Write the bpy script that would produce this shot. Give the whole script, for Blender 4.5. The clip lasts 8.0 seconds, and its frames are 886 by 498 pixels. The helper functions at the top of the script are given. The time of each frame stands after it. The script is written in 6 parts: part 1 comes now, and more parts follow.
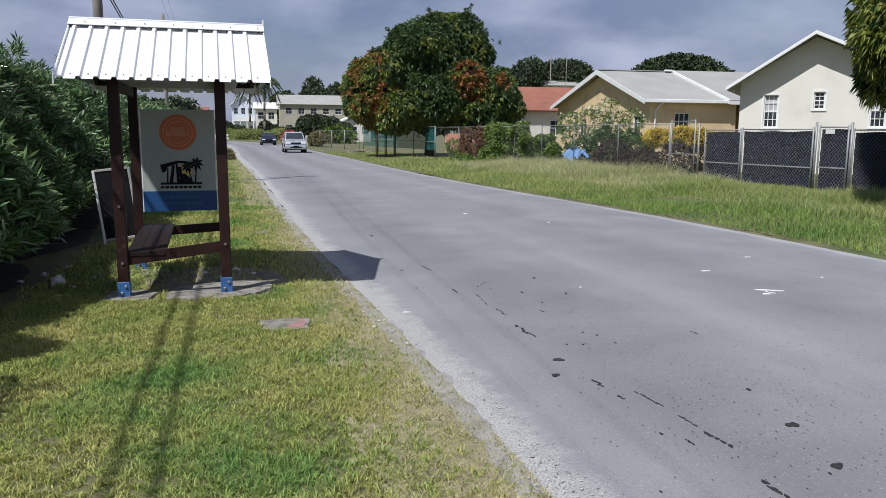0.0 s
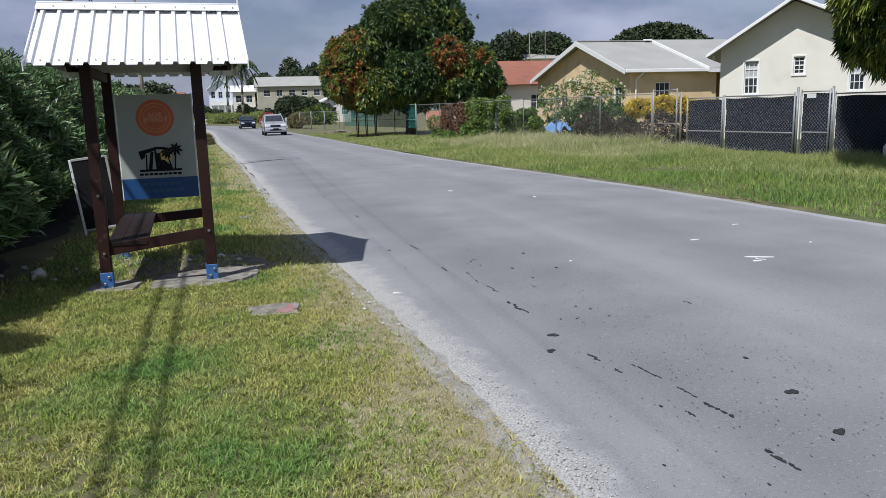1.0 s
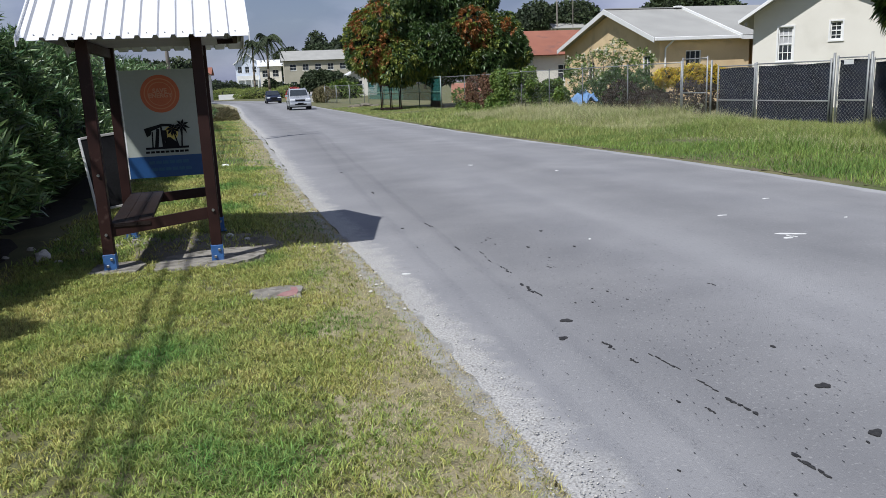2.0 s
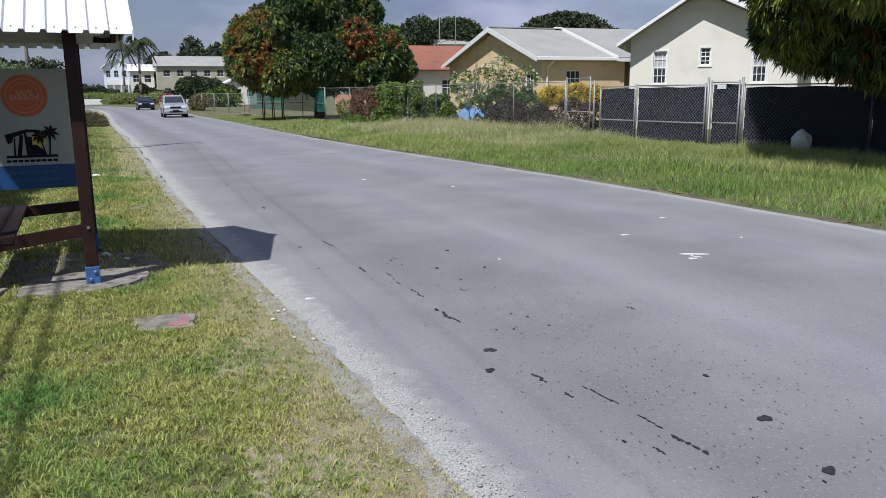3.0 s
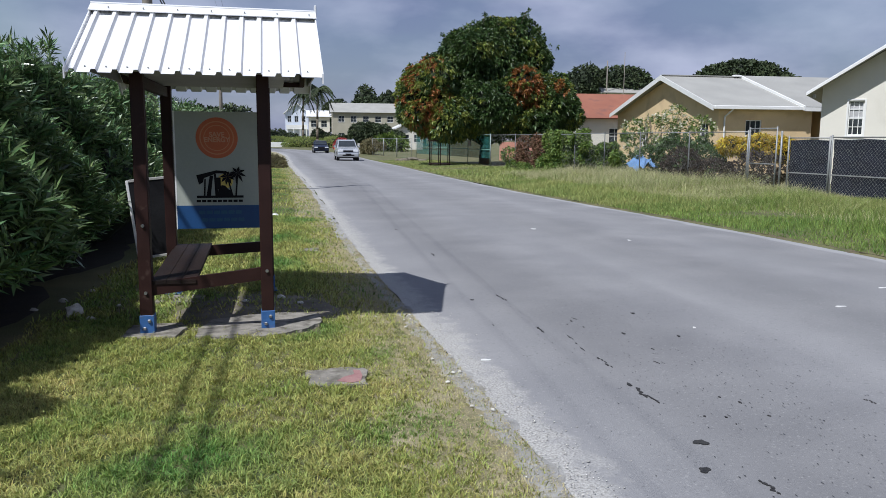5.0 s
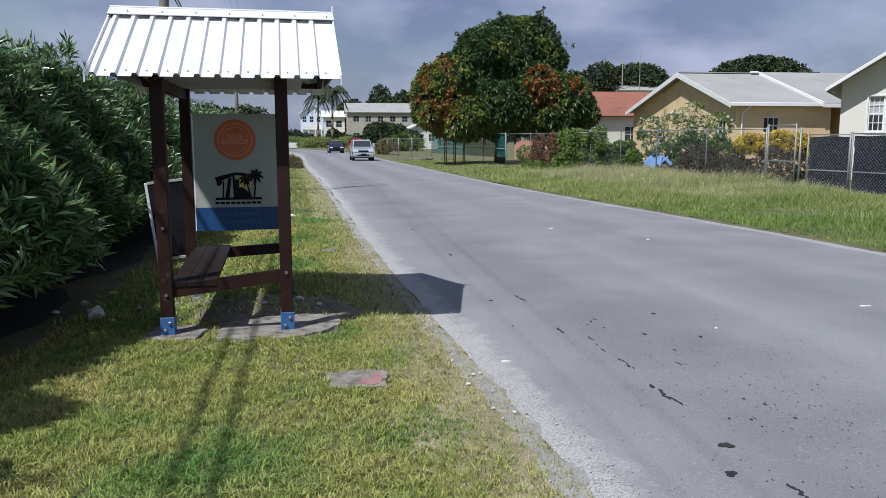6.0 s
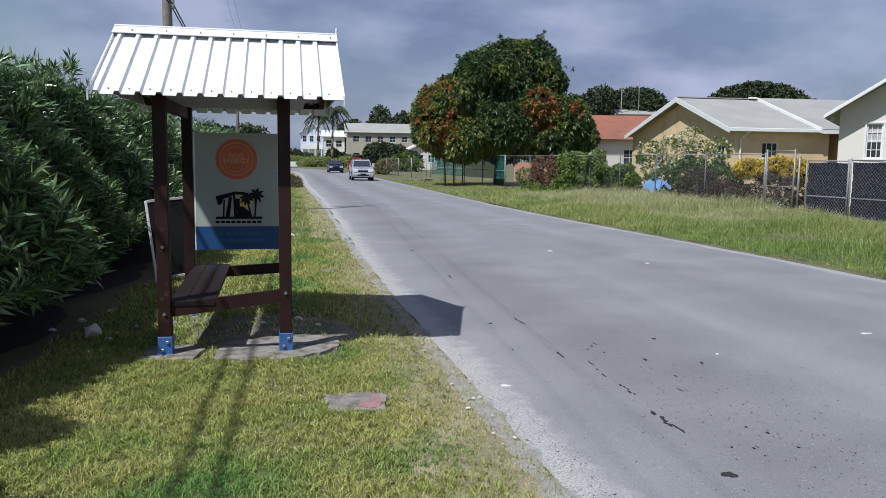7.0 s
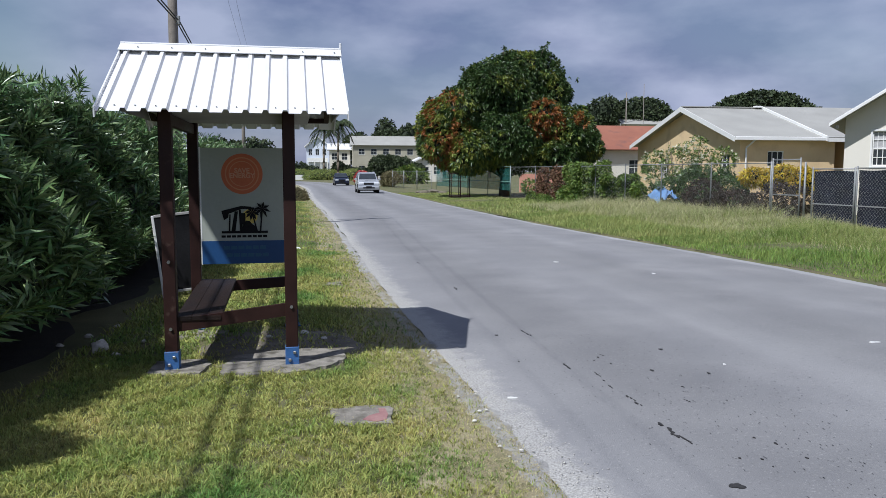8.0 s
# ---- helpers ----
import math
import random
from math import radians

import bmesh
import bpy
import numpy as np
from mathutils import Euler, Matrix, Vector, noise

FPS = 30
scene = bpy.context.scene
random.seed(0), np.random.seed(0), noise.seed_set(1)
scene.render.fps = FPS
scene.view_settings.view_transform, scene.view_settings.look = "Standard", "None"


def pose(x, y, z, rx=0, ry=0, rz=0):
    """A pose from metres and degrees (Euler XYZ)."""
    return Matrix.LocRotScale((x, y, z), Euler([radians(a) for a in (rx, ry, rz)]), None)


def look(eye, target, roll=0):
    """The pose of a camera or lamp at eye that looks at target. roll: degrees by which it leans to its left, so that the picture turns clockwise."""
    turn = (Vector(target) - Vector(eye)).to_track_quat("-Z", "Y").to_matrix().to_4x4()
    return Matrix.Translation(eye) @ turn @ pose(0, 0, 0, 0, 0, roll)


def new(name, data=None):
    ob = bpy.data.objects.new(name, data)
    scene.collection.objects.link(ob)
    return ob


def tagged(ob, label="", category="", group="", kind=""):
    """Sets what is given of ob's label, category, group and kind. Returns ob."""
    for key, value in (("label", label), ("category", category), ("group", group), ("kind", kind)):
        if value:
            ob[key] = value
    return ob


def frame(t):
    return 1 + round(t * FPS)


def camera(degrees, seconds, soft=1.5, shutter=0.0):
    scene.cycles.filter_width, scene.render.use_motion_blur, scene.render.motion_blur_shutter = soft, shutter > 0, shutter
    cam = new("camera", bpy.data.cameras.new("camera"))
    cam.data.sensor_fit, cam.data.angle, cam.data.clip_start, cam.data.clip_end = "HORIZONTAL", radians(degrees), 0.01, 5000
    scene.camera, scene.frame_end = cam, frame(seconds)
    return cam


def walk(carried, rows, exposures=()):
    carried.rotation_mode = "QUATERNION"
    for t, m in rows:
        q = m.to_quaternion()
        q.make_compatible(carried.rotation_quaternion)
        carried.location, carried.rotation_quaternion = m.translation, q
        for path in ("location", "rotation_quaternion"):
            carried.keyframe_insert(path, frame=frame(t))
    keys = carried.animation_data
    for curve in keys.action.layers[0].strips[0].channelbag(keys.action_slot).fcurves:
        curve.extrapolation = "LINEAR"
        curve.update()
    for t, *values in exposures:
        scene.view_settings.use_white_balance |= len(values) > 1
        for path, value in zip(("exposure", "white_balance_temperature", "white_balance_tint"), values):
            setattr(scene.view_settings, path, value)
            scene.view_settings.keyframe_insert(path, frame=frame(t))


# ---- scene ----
cam = camera(59.9, 8.0, 0.6)
PATH = [
    (0, (-1.668, -0.197, 1.684), (-1.204, 1.725, 1.382), 0.3),
    (0.5, (-1.715, -0.178, 1.693), (-1.199, 1.733, 1.406), -0.9),
    (1, (-1.678, -0.09, 1.671), (-1.179, 1.813, 1.312), -1.6),
    (1.2, (-1.631, -0.033, 1.672), (-1.207, 1.887, 1.308), -2.5),
    (2.3, (-1.412, 0.334, 1.644), (-0.988, 2.239, 1.207), -2.4),
    (2.5, (-1.411, 0.457, 1.625), (-0.844, 2.342, 1.268), -0.7),
    (3, (-1.559, 0.668, 1.659), (-0.84, 2.491, 1.259), -0.5),
    (3.5, (-1.571, 0.874, 1.647), (-1.065, 2.773, 1.275), 0.3),
    (4, (-1.562, 1.138, 1.636), (-1.204, 3.072, 1.272), -0.5),
    (4.5, (-1.603, 1.226, 1.665), (-1.264, 3.174, 1.366), -0.3),
    (5, (-1.635, 1.263, 1.658), (-1.296, 3.214, 1.376), 0.4),
    (5.2, (-1.644, 1.274, 1.671), (-1.332, 3.23, 1.392), 0.4),
    (6.5, (-1.673, 1.308, 1.668), (-1.373, 3.264, 1.382), -0.1),
    (7, (-1.683, 1.324, 1.68), (-1.377, 3.287, 1.449), 0.7),
    (7.5, (-1.678, 1.306, 1.683), (-1.404, 3.277, 1.486), 0.1),
    (8, (-1.673, 1.314, 1.688), (-1.383, 3.283, 1.487), 0.1),
]
walk(cam, [(t, look(eye, target, roll)) for t, eye, target, roll in PATH], [(0.0, -0.06, 6150, 10.7), (8.0, -0.07, 5990, 10.7)])

# ---- light ----
SUN_FROM = Vector((-0.52, -0.44, 1.0))
sun = new("sun", bpy.data.lights.new("sun", "SUN"))
sun.data.energy, sun.data.angle, sun.data.color = 5.2, radians(0.53), (1.0, 0.97, 0.925)
sun.matrix_world = look(SUN_FROM * 60, (0, 0, 0))
world = bpy.data.worlds.new("sky")
scene.world = world
world.use_nodes = True
wn, wl = world.node_tree.nodes, world.node_tree.links
wn.clear()
sky = wn.new("ShaderNodeTexSky")
sky.sky_type, sky.sun_disc = "NISHITA", False
sky.sun_elevation = math.atan2(1.0, math.hypot(0.52, 0.44))
sky.sun_rotation = math.atan2(-0.52, -0.44)
sky.air_density, sky.dust_density, sky.ozone_density = 1.2, 0.15, 1.0
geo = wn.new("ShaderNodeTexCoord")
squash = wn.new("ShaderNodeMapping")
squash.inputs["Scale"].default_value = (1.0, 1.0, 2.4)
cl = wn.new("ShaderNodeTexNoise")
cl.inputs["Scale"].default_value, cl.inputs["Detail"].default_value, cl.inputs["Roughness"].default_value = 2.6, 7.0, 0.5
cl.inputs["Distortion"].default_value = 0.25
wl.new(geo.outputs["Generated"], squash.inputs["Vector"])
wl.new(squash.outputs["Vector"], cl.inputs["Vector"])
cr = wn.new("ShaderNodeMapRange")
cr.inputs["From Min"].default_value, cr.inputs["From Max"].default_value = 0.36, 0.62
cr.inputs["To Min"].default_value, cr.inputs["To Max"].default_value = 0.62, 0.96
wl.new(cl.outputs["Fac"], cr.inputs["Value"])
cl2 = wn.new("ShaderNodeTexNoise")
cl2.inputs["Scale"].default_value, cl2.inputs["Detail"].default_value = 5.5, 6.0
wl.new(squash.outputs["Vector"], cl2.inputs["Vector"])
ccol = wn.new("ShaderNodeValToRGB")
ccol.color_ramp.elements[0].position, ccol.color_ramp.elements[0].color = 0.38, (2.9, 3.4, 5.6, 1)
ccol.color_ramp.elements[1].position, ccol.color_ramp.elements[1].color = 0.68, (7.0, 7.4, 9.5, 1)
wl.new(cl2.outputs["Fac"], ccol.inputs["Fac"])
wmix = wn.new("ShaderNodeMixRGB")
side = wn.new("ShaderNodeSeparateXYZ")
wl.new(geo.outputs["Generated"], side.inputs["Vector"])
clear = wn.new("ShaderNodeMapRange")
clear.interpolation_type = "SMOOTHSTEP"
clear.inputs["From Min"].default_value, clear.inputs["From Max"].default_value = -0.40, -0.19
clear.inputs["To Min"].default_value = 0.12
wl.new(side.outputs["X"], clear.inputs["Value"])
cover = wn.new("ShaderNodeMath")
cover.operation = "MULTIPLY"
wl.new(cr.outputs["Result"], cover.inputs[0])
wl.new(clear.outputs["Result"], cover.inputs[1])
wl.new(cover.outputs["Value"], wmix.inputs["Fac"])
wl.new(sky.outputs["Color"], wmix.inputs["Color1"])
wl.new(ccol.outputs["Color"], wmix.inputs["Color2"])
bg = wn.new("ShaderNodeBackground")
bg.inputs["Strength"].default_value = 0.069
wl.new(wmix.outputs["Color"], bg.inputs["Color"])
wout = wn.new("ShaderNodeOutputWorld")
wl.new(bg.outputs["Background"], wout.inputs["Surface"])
scene.view_settings.exposure = 0.0


# ---- materials ----
def material(name, a, b, rough=0.8, scale=6.0, fine=90.0, bump=0.15, metal=0.0, spread=0.0, island=False, spots=None, detail=6.0, seam=None, sheen=0.5, trans=0.0):
    """Two colours mixed by a coarse and a fine noise, with relief; spread varies the value from piece to piece."""
    m = bpy.data.materials.new(name)
    m.use_nodes = True
    n, l = m.node_tree.nodes, m.node_tree.links
    p = n["Principled BSDF"]
    p.inputs["Metallic"].default_value = metal
    p.inputs["Specular IOR Level"].default_value = sheen
    tc = n.new("ShaderNodeTexCoord")
    gm = n.new("ShaderNodeNewGeometry")
    n1, n2 = n.new("ShaderNodeTexNoise"), n.new("ShaderNodeTexNoise")
    for q, sc in ((n1, scale), (n2, fine)):
        q.inputs["Scale"].default_value, q.inputs["Detail"].default_value = sc, detail
        l.new(gm.outputs["Position"], q.inputs["Vector"])
    ad = n.new("ShaderNodeMath")
    ad.operation = "MULTIPLY_ADD"
    ad.inputs[1].default_value = 0.45
    l.new(n2.outputs["Fac"], ad.inputs[0])
    l.new(n1.outputs["Fac"], ad.inputs[2])
    mr = n.new("ShaderNodeMapRange")
    mr.inputs["From Min"].default_value, mr.inputs["From Max"].default_value = 0.48, 0.98
    l.new(ad.outputs[0], mr.inputs["Value"])
    mx = n.new("ShaderNodeMixRGB")
    mx.inputs["Color1"].default_value, mx.inputs["Color2"].default_value = (*a, 1), (*b, 1)
    l.new(mr.outputs["Result"], mx.inputs["Fac"])
    out = mx.outputs["Color"]
    if spots:
        colour, size, low, high = spots
        n3 = n.new("ShaderNodeTexNoise")
        n3.inputs["Scale"].default_value, n3.inputs["Detail"].default_value = size, 4.0
        l.new(gm.outputs["Position"], n3.inputs["Vector"])
        r3 = n.new("ShaderNodeMapRange")
        r3.inputs["From Min"].default_value, r3.inputs["From Max"].default_value = low, high
        l.new(n3.outputs["Fac"], r3.inputs["Value"])
        m3 = n.new("ShaderNodeMixRGB")
        m3.inputs["Color2"].default_value = (*colour, 1)
        l.new(r3.outputs["Result"], m3.inputs["Fac"])
        l.new(out, m3.inputs["Color1"])
        out = m3.outputs["Color"]
    if spread:
        rnd = gm.outputs["Random Per Island"] if island else n.new("ShaderNodeObjectInfo").outputs["Random"]
        vr = n.new("ShaderNodeMapRange")
        vr.inputs["To Min"].default_value, vr.inputs["To Max"].default_value = 1 - spread, 1 + spread
        l.new(rnd, vr.inputs["Value"])
        hs = n.new("ShaderNodeHueSaturation")
        l.new(vr.outputs["Result"], hs.inputs["Value"])
        hr = n.new("ShaderNodeMapRange")
        hr.inputs["To Min"].default_value, hr.inputs["To Max"].default_value = 0.5 - spread * 0.06, 0.5 + spread * 0.06
        fr = n.new("ShaderNodeMath")
        fr.operation = "FRACT"
        tm = n.new("ShaderNodeMath")
        tm.operation = "MULTIPLY"
        tm.inputs[1].default_value = 17.31
        l.new(rnd, tm.inputs[0])
        l.new(tm.outputs[0], fr.inputs[0])
        l.new(fr.outputs[0], hr.inputs["Value"])
        l.new(hr.outputs["Result"], hs.inputs["Hue"])
        l.new(out, hs.inputs["Color"])
        out = hs.outputs["Color"]
    l.new(out, p.inputs["Base Color"])
    rr = n.new("ShaderNodeMapRange")
    rr.inputs["To Min"].default_value, rr.inputs["To Max"].default_value = max(0.03, rough - 0.1), min(1, rough + 0.1)
    l.new(n1.outputs["Fac"], rr.inputs["Value"])
    l.new(rr.outputs["Result"], p.inputs["Roughness"])
    if bump:
        bp = n.new("ShaderNodeBump")
        bp.inputs["Strength"].default_value, bp.inputs["Distance"].default_value = bump, 0.02
        l.new(n2.outputs["Fac"], bp.inputs["Height"])
        l.new(bp.outputs["Normal"], p.inputs["Normal"])
    if trans:
        td = n.new("ShaderNodeBsdfTranslucent")
        l.new(out, td.inputs["Color"])
        ms = n.new("ShaderNodeMixShader")
        ms.inputs[0].default_value = trans
        l.new(p.outputs[0], ms.inputs[1])
        l.new(td.outputs[0], ms.inputs[2])
        l.new(ms.outputs[0], n["Material Output"].inputs["Surface"])
    return m


M_soil = material("lawn_soil", (0.065, 0.072, 0.026), (0.19, 0.17, 0.08), 0.95, 1.1, 60, 0.6, spots=((0.06, 0.09, 0.02), 0.5, 0.5, 0.68))
M_asphalt = material("asphalt", (0.180, 0.180, 0.186), (0.255, 0.253, 0.255), 0.85, 0.9, 160, 0.35, spots=((0.19, 0.19, 0.195), 0.35, 0.5, 0.75))


def streak(m, colour, scale, low, high, amount):
    """Long bands worn along the road by wheels."""
    n, l = m.node_tree.nodes, m.node_tree.links
    p = n["Principled BSDF"]
    src = p.inputs["Base Color"].links[0].from_socket
    gm, mp, ns, rg, mx = (n.new("ShaderNode" + k) for k in ("NewGeometry", "Mapping", "TexNoise", "MapRange", "MixRGB"))
    mp.inputs["Scale"].default_value = scale
    mp.inputs["Rotation"].default_value = (0, 0, radians(-2.5))
    ns.inputs["Scale"].default_value, ns.inputs["Detail"].default_value = 1.0, 3.0
    rg.inputs["From Min"].default_value, rg.inputs["From Max"].default_value, rg.inputs["To Max"].default_value = low, high, amount
    mx.inputs["Color2"].default_value = (*colour, 1)
    l.new(gm.outputs["Position"], mp.inputs["Vector"])
    l.new(mp.outputs["Vector"], ns.inputs["Vector"])
    l.new(ns.outputs["Fac"], rg.inputs["Value"])
    l.new(rg.outputs["Result"], mx.inputs["Fac"])
    l.new(src, mx.inputs["Color1"])
    l.new(mx.outputs["Color"], p.inputs["Base Color"])


streak(M_asphalt, (0.30, 0.298, 0.30), (0.55, 0.018, 1), 0.5, 0.75, 0.5)
streak(M_asphalt, (0.165, 0.165, 0.17), (0.8, 0.03, 1), 0.5, 0.75, 0.5)


def wheel_bands(m):
    """Wear across the carriageway: pale dusty margins, darker wheel tracks, and loose chippings and pits."""
    n, l = m.node_tree.nodes, m.node_tree.links
    p = n["Principled BSDF"]
    src = p.inputs["Base Color"].links[0].from_socket
    at, gm, wav, sh = n.new("ShaderNodeAttribute"), n.new("ShaderNodeNewGeometry"), n.new("ShaderNodeTexNoise"), n.new("ShaderNodeMath")
    at.attribute_name = "lane"
    wav.inputs["Scale"].default_value, wav.inputs["Detail"].default_value = 0.9, 5.0
    l.new(gm.outputs["Position"], wav.inputs["Vector"])
    sh.operation = "MULTIPLY_ADD"
    sh.inputs[1].default_value = 0.055
    l.new(wav.outputs["Fac"], sh.inputs[0])
    l.new(at.outputs["Fac"], sh.inputs[2])
    ramp = n.new("ShaderNodeValToRGB")
    stops = ((0.03, 1.24), (0.07, 1.12), (0.12, 1.02), (0.19, 0.84), (0.27, 0.86), (0.36, 1.07), (0.44, 1.06), (0.53, 0.9), (0.63, 0.93), (0.74, 1.12), (0.86, 1.0), (0.985, 1.05), (1.005, 1.45))
    while len(ramp.color_ramp.elements) < len(stops):
        ramp.color_ramp.elements.new(0.5)
    for e, (pos, v) in zip(ramp.color_ramp.elements, stops):
        e.position, e.color = pos, (v * 0.5, v * 0.5, v * 0.5, 1)
    l.new(sh.outputs[0], ramp.inputs["Fac"])
    mul = n.new("ShaderNodeMixRGB")
    mul.blend_type, mul.inputs["Fac"].default_value = "MULTIPLY", 1.0
    dbl = n.new("ShaderNodeMixRGB")
    dbl.blend_type, dbl.inputs["Fac"].default_value = "ADD", 1.0
    l.new(src, mul.inputs["Color1"])
    l.new(ramp.outputs["Color"], mul.inputs["Color2"])
    l.new(mul.outputs["Color"], dbl.inputs["Color1"])
    l.new(mul.outputs["Color"], dbl.inputs["Color2"])
    out = dbl.outputs["Color"]
    for size, low, high, colour, amount in ((55.0, 0.60, 0.72, (0.42, 0.415, 0.40), 0.3), (38.0, 0.62, 0.72, (0.085, 0.085, 0.088), 0.35)):
        ns, rg, mx = n.new("ShaderNodeTexNoise"), n.new("ShaderNodeMapRange"), n.new("ShaderNodeMixRGB")
        ns.inputs["Scale"].default_value, ns.inputs["Detail"].default_value = size, 2.0
        l.new(gm.outputs["Position"], ns.inputs["Vector"])
        rg.inputs["From Min"].default_value, rg.inputs["From Max"].default_value, rg.inputs["To Max"].default_value = low, high, amount
        l.new(ns.outputs["Fac"], rg.inputs["Value"])
        l.new(rg.outputs["Result"], mx.inputs["Fac"])
        l.new(out, mx.inputs["Color1"])
        mx.inputs["Color2"].default_value = (*colour, 1)
        out = mx.outputs["Color"]
    # loose stone drifted over the ragged left margin
    rag, sub, drift, stone, tint, mx = (n.new("ShaderNode" + k) for k in ("TexNoise", "Math", "MapRange", "TexNoise", "ValToRGB", "MixRGB"))
    rag.inputs["Scale"].default_value, rag.inputs["Detail"].default_value = 7.0, 7.0
    l.new(gm.outputs["Position"], rag.inputs["Vector"])
    sub.operation = "MULTIPLY_ADD"
    sub.inputs[1].default_value = -0.06
    l.new(rag.outputs["Fac"], sub.inputs[0])
    l.new(at.outputs["Fac"], sub.inputs[2])
    drift.inputs["From Min"].default_value, drift.inputs["From Max"].default_value = 0.014, -0.014
    drift.inputs["To Max"].default_value = 0.75
    l.new(sub.outputs[0], drift.inputs["Value"])
    stone.inputs["Scale"].default_value, stone.inputs["Detail"].default_value = 70.0, 3.0
    l.new(gm.outputs["Position"], stone.inputs["Vector"])
    tint.color_ramp.elements[0].position, tint.color_ramp.elements[0].color = 0.36, (0.27, 0.26, 0.235, 1)
    tint.color_ramp.elements[1].position, tint.color_ramp.elements[1].color = 0.66, (0.55, 0.54, 0.51, 1)
    l.new(stone.outputs["Fac"], tint.inputs["Fac"])
    l.new(drift.outputs["Result"], mx.inputs["Fac"])
    l.new(out, mx.inputs["Color1"])
    l.new(tint.outputs["Color"], mx.inputs["Color2"])
    l.new(mx.outputs["Color"], p.inputs["Base Color"])


wheel_bands(M_asphalt)
M_gravel = material("gravel", (0.29, 0.285, 0.27), (0.46, 0.452, 0.43), 0.95, 9, 120, 0.9, spots=((0.24, 0.22, 0.16), 3.0, 0.55, 0.72))
M_dry = material("dry_sandy_soil", (0.22, 0.19, 0.105), (0.40, 0.355, 0.23), 0.95, 6, 90, 0.9, spots=((0.15, 0.15, 0.06), 4.0, 0.5, 0.66))
M_edge = material("dead_grass_soil", (0.075, 0.06, 0.035), (0.17, 0.145, 0.085), 0.95, 9, 90, 0.9, spots=((0.1, 0.12, 0.04), 3.0, 0.5, 0.65))
M_pebble = material("pebble", (0.36, 0.345, 0.31), (0.60, 0.58, 0.53), 0.9, 20, 160, 0.3, spread=0.35, island=True)
M_tar = material("tar", (0.018, 0.018, 0.02), (0.05, 0.049, 0.048), 0.75, 40, 150, 0.5, sheen=0.25)
M_chalk = material("road_paint", (0.55, 0.55, 0.53), (0.75, 0.75, 0.73), 0.8, 14, 120, 0.2)
M_lawn = material("lawn_blades", (0.235, 0.305, 0.062), (0.50, 0.465, 0.155), 0.75, 1.3, 14, 0, spread=0.5, island=True, trans=0.3, spots=((0.15, 0.28, 0.06), 0.7, 0.5, 0.66))
M_dirt = material("bare_soil", (0.11, 0.095, 0.07), (0.22, 0.195, 0.15), 0.95, 4, 70, 0.8)
# soil colour taken near black to hold the hedge's shade
M_shadesoil = material("shaded_soil", (0.012, 0.011, 0.008), (0.036, 0.031, 0.021), 0.95, 4, 60, 0.8)
M_tall = material("tall_grass", (0.175, 0.265, 0.055), (0.44, 0.45, 0.165), 0.8, 0.45, 8, 0, spread=0.35, island=True, trans=0.3)
M_seed = material("seed_heads", (0.40, 0.40, 0.19), (0.60, 0.56, 0.34), 0.85, 2, 20, 0, spread=0.3, island=True, trans=0.3)
M_lush = material("lush_grass", (0.10, 0.20, 0.035), (0.31, 0.40, 0.10), 0.8, 0.6, 8, 0, spread=0.4, island=True, trans=0.3)
M_straw = material("grass_heads", (0.42, 0.365, 0.19), (0.56, 0.50, 0.30), 0.85, 2, 20, 0, spread=0.3, island=True, trans=0.25)
M_olea = material("oleander_leaf", (0.056, 0.12, 0.037), (0.185, 0.27, 0.11), 0.34, 3, 30, 0, spread=0.55, island=True, trans=0.05, sheen=0.5)
# near-black colour that stands for the shade inside hedge, bushes and crowns
M_coreshade = material("inner_shade", (0.008, 0.014, 0.006), (0.02, 0.03, 0.012), 0.95, 4, 40, 0.5)
M_mango = material("mango_leaf", (0.03, 0.065, 0.018), (0.085, 0.14, 0.036), 0.42, 0.8, 10, 0, spread=0.4, island=True, trans=0.12)
M_mangoy = material("young_leaf", (0.13, 0.19, 0.03), (0.27, 0.28, 0.055), 0.5, 1.2, 10, 0, spread=0.4, island=True, trans=0.15)
M_mangor = material("red_leaf", (0.21, 0.075, 0.02), (0.34, 0.15, 0.035), 0.55, 1.2, 10, 0, spread=0.4, island=True, trans=0.15)
M_far = material("far_leaf", (0.025, 0.04, 0.018), (0.06, 0.085, 0.03), 0.8, 0.3, 3, 0, spread=0.35, island=True)
M_vine = material("vine_leaf", (0.08, 0.14, 0.026), (0.18, 0.25, 0.05), 0.55, 1.0, 12, 0, spread=0.4, island=True, trans=0.15)
M_brownleaf = material("dry_leaf", (0.10, 0.055, 0.03), (0.2, 0.11, 0.06), 0.8, 1.5, 12, 0, spread=0.35, island=True, trans=0.1)
M_hedgeb = material("faded_leaf", (0.11, 0.10, 0.045), (0.22, 0.19, 0.09), 0.7, 0.5, 12, 0, spread=0.35, island=True, trans=0.15)
M_yellow = material("croton_leaf", (0.42, 0.30, 0.02), (0.65, 0.5, 0.05), 0.5, 2, 14, 0, spread=0.35, island=True, trans=0.15)
M_purple = material("purple_leaf", (0.03, 0.028, 0.02), (0.075, 0.05, 0.035), 0.6, 2, 14, 0, spread=0.4, island=True)
M_bloom = material("cream_flower", (0.55, 0.52, 0.38), (0.75, 0.72, 0.58), 0.7, 3, 14, 0, spread=0.2, island=True, trans=0.2)
M_redbloom = material("red_flower", (0.32, 0.03, 0.03), (0.5, 0.06, 0.06), 0.7, 3, 14, 0, spread=0.3, island=True, trans=0.1)
M_bark = material("bark", (0.09, 0.07, 0.05), (0.19, 0.16, 0.12), 0.95, 5, 50, 0.8)
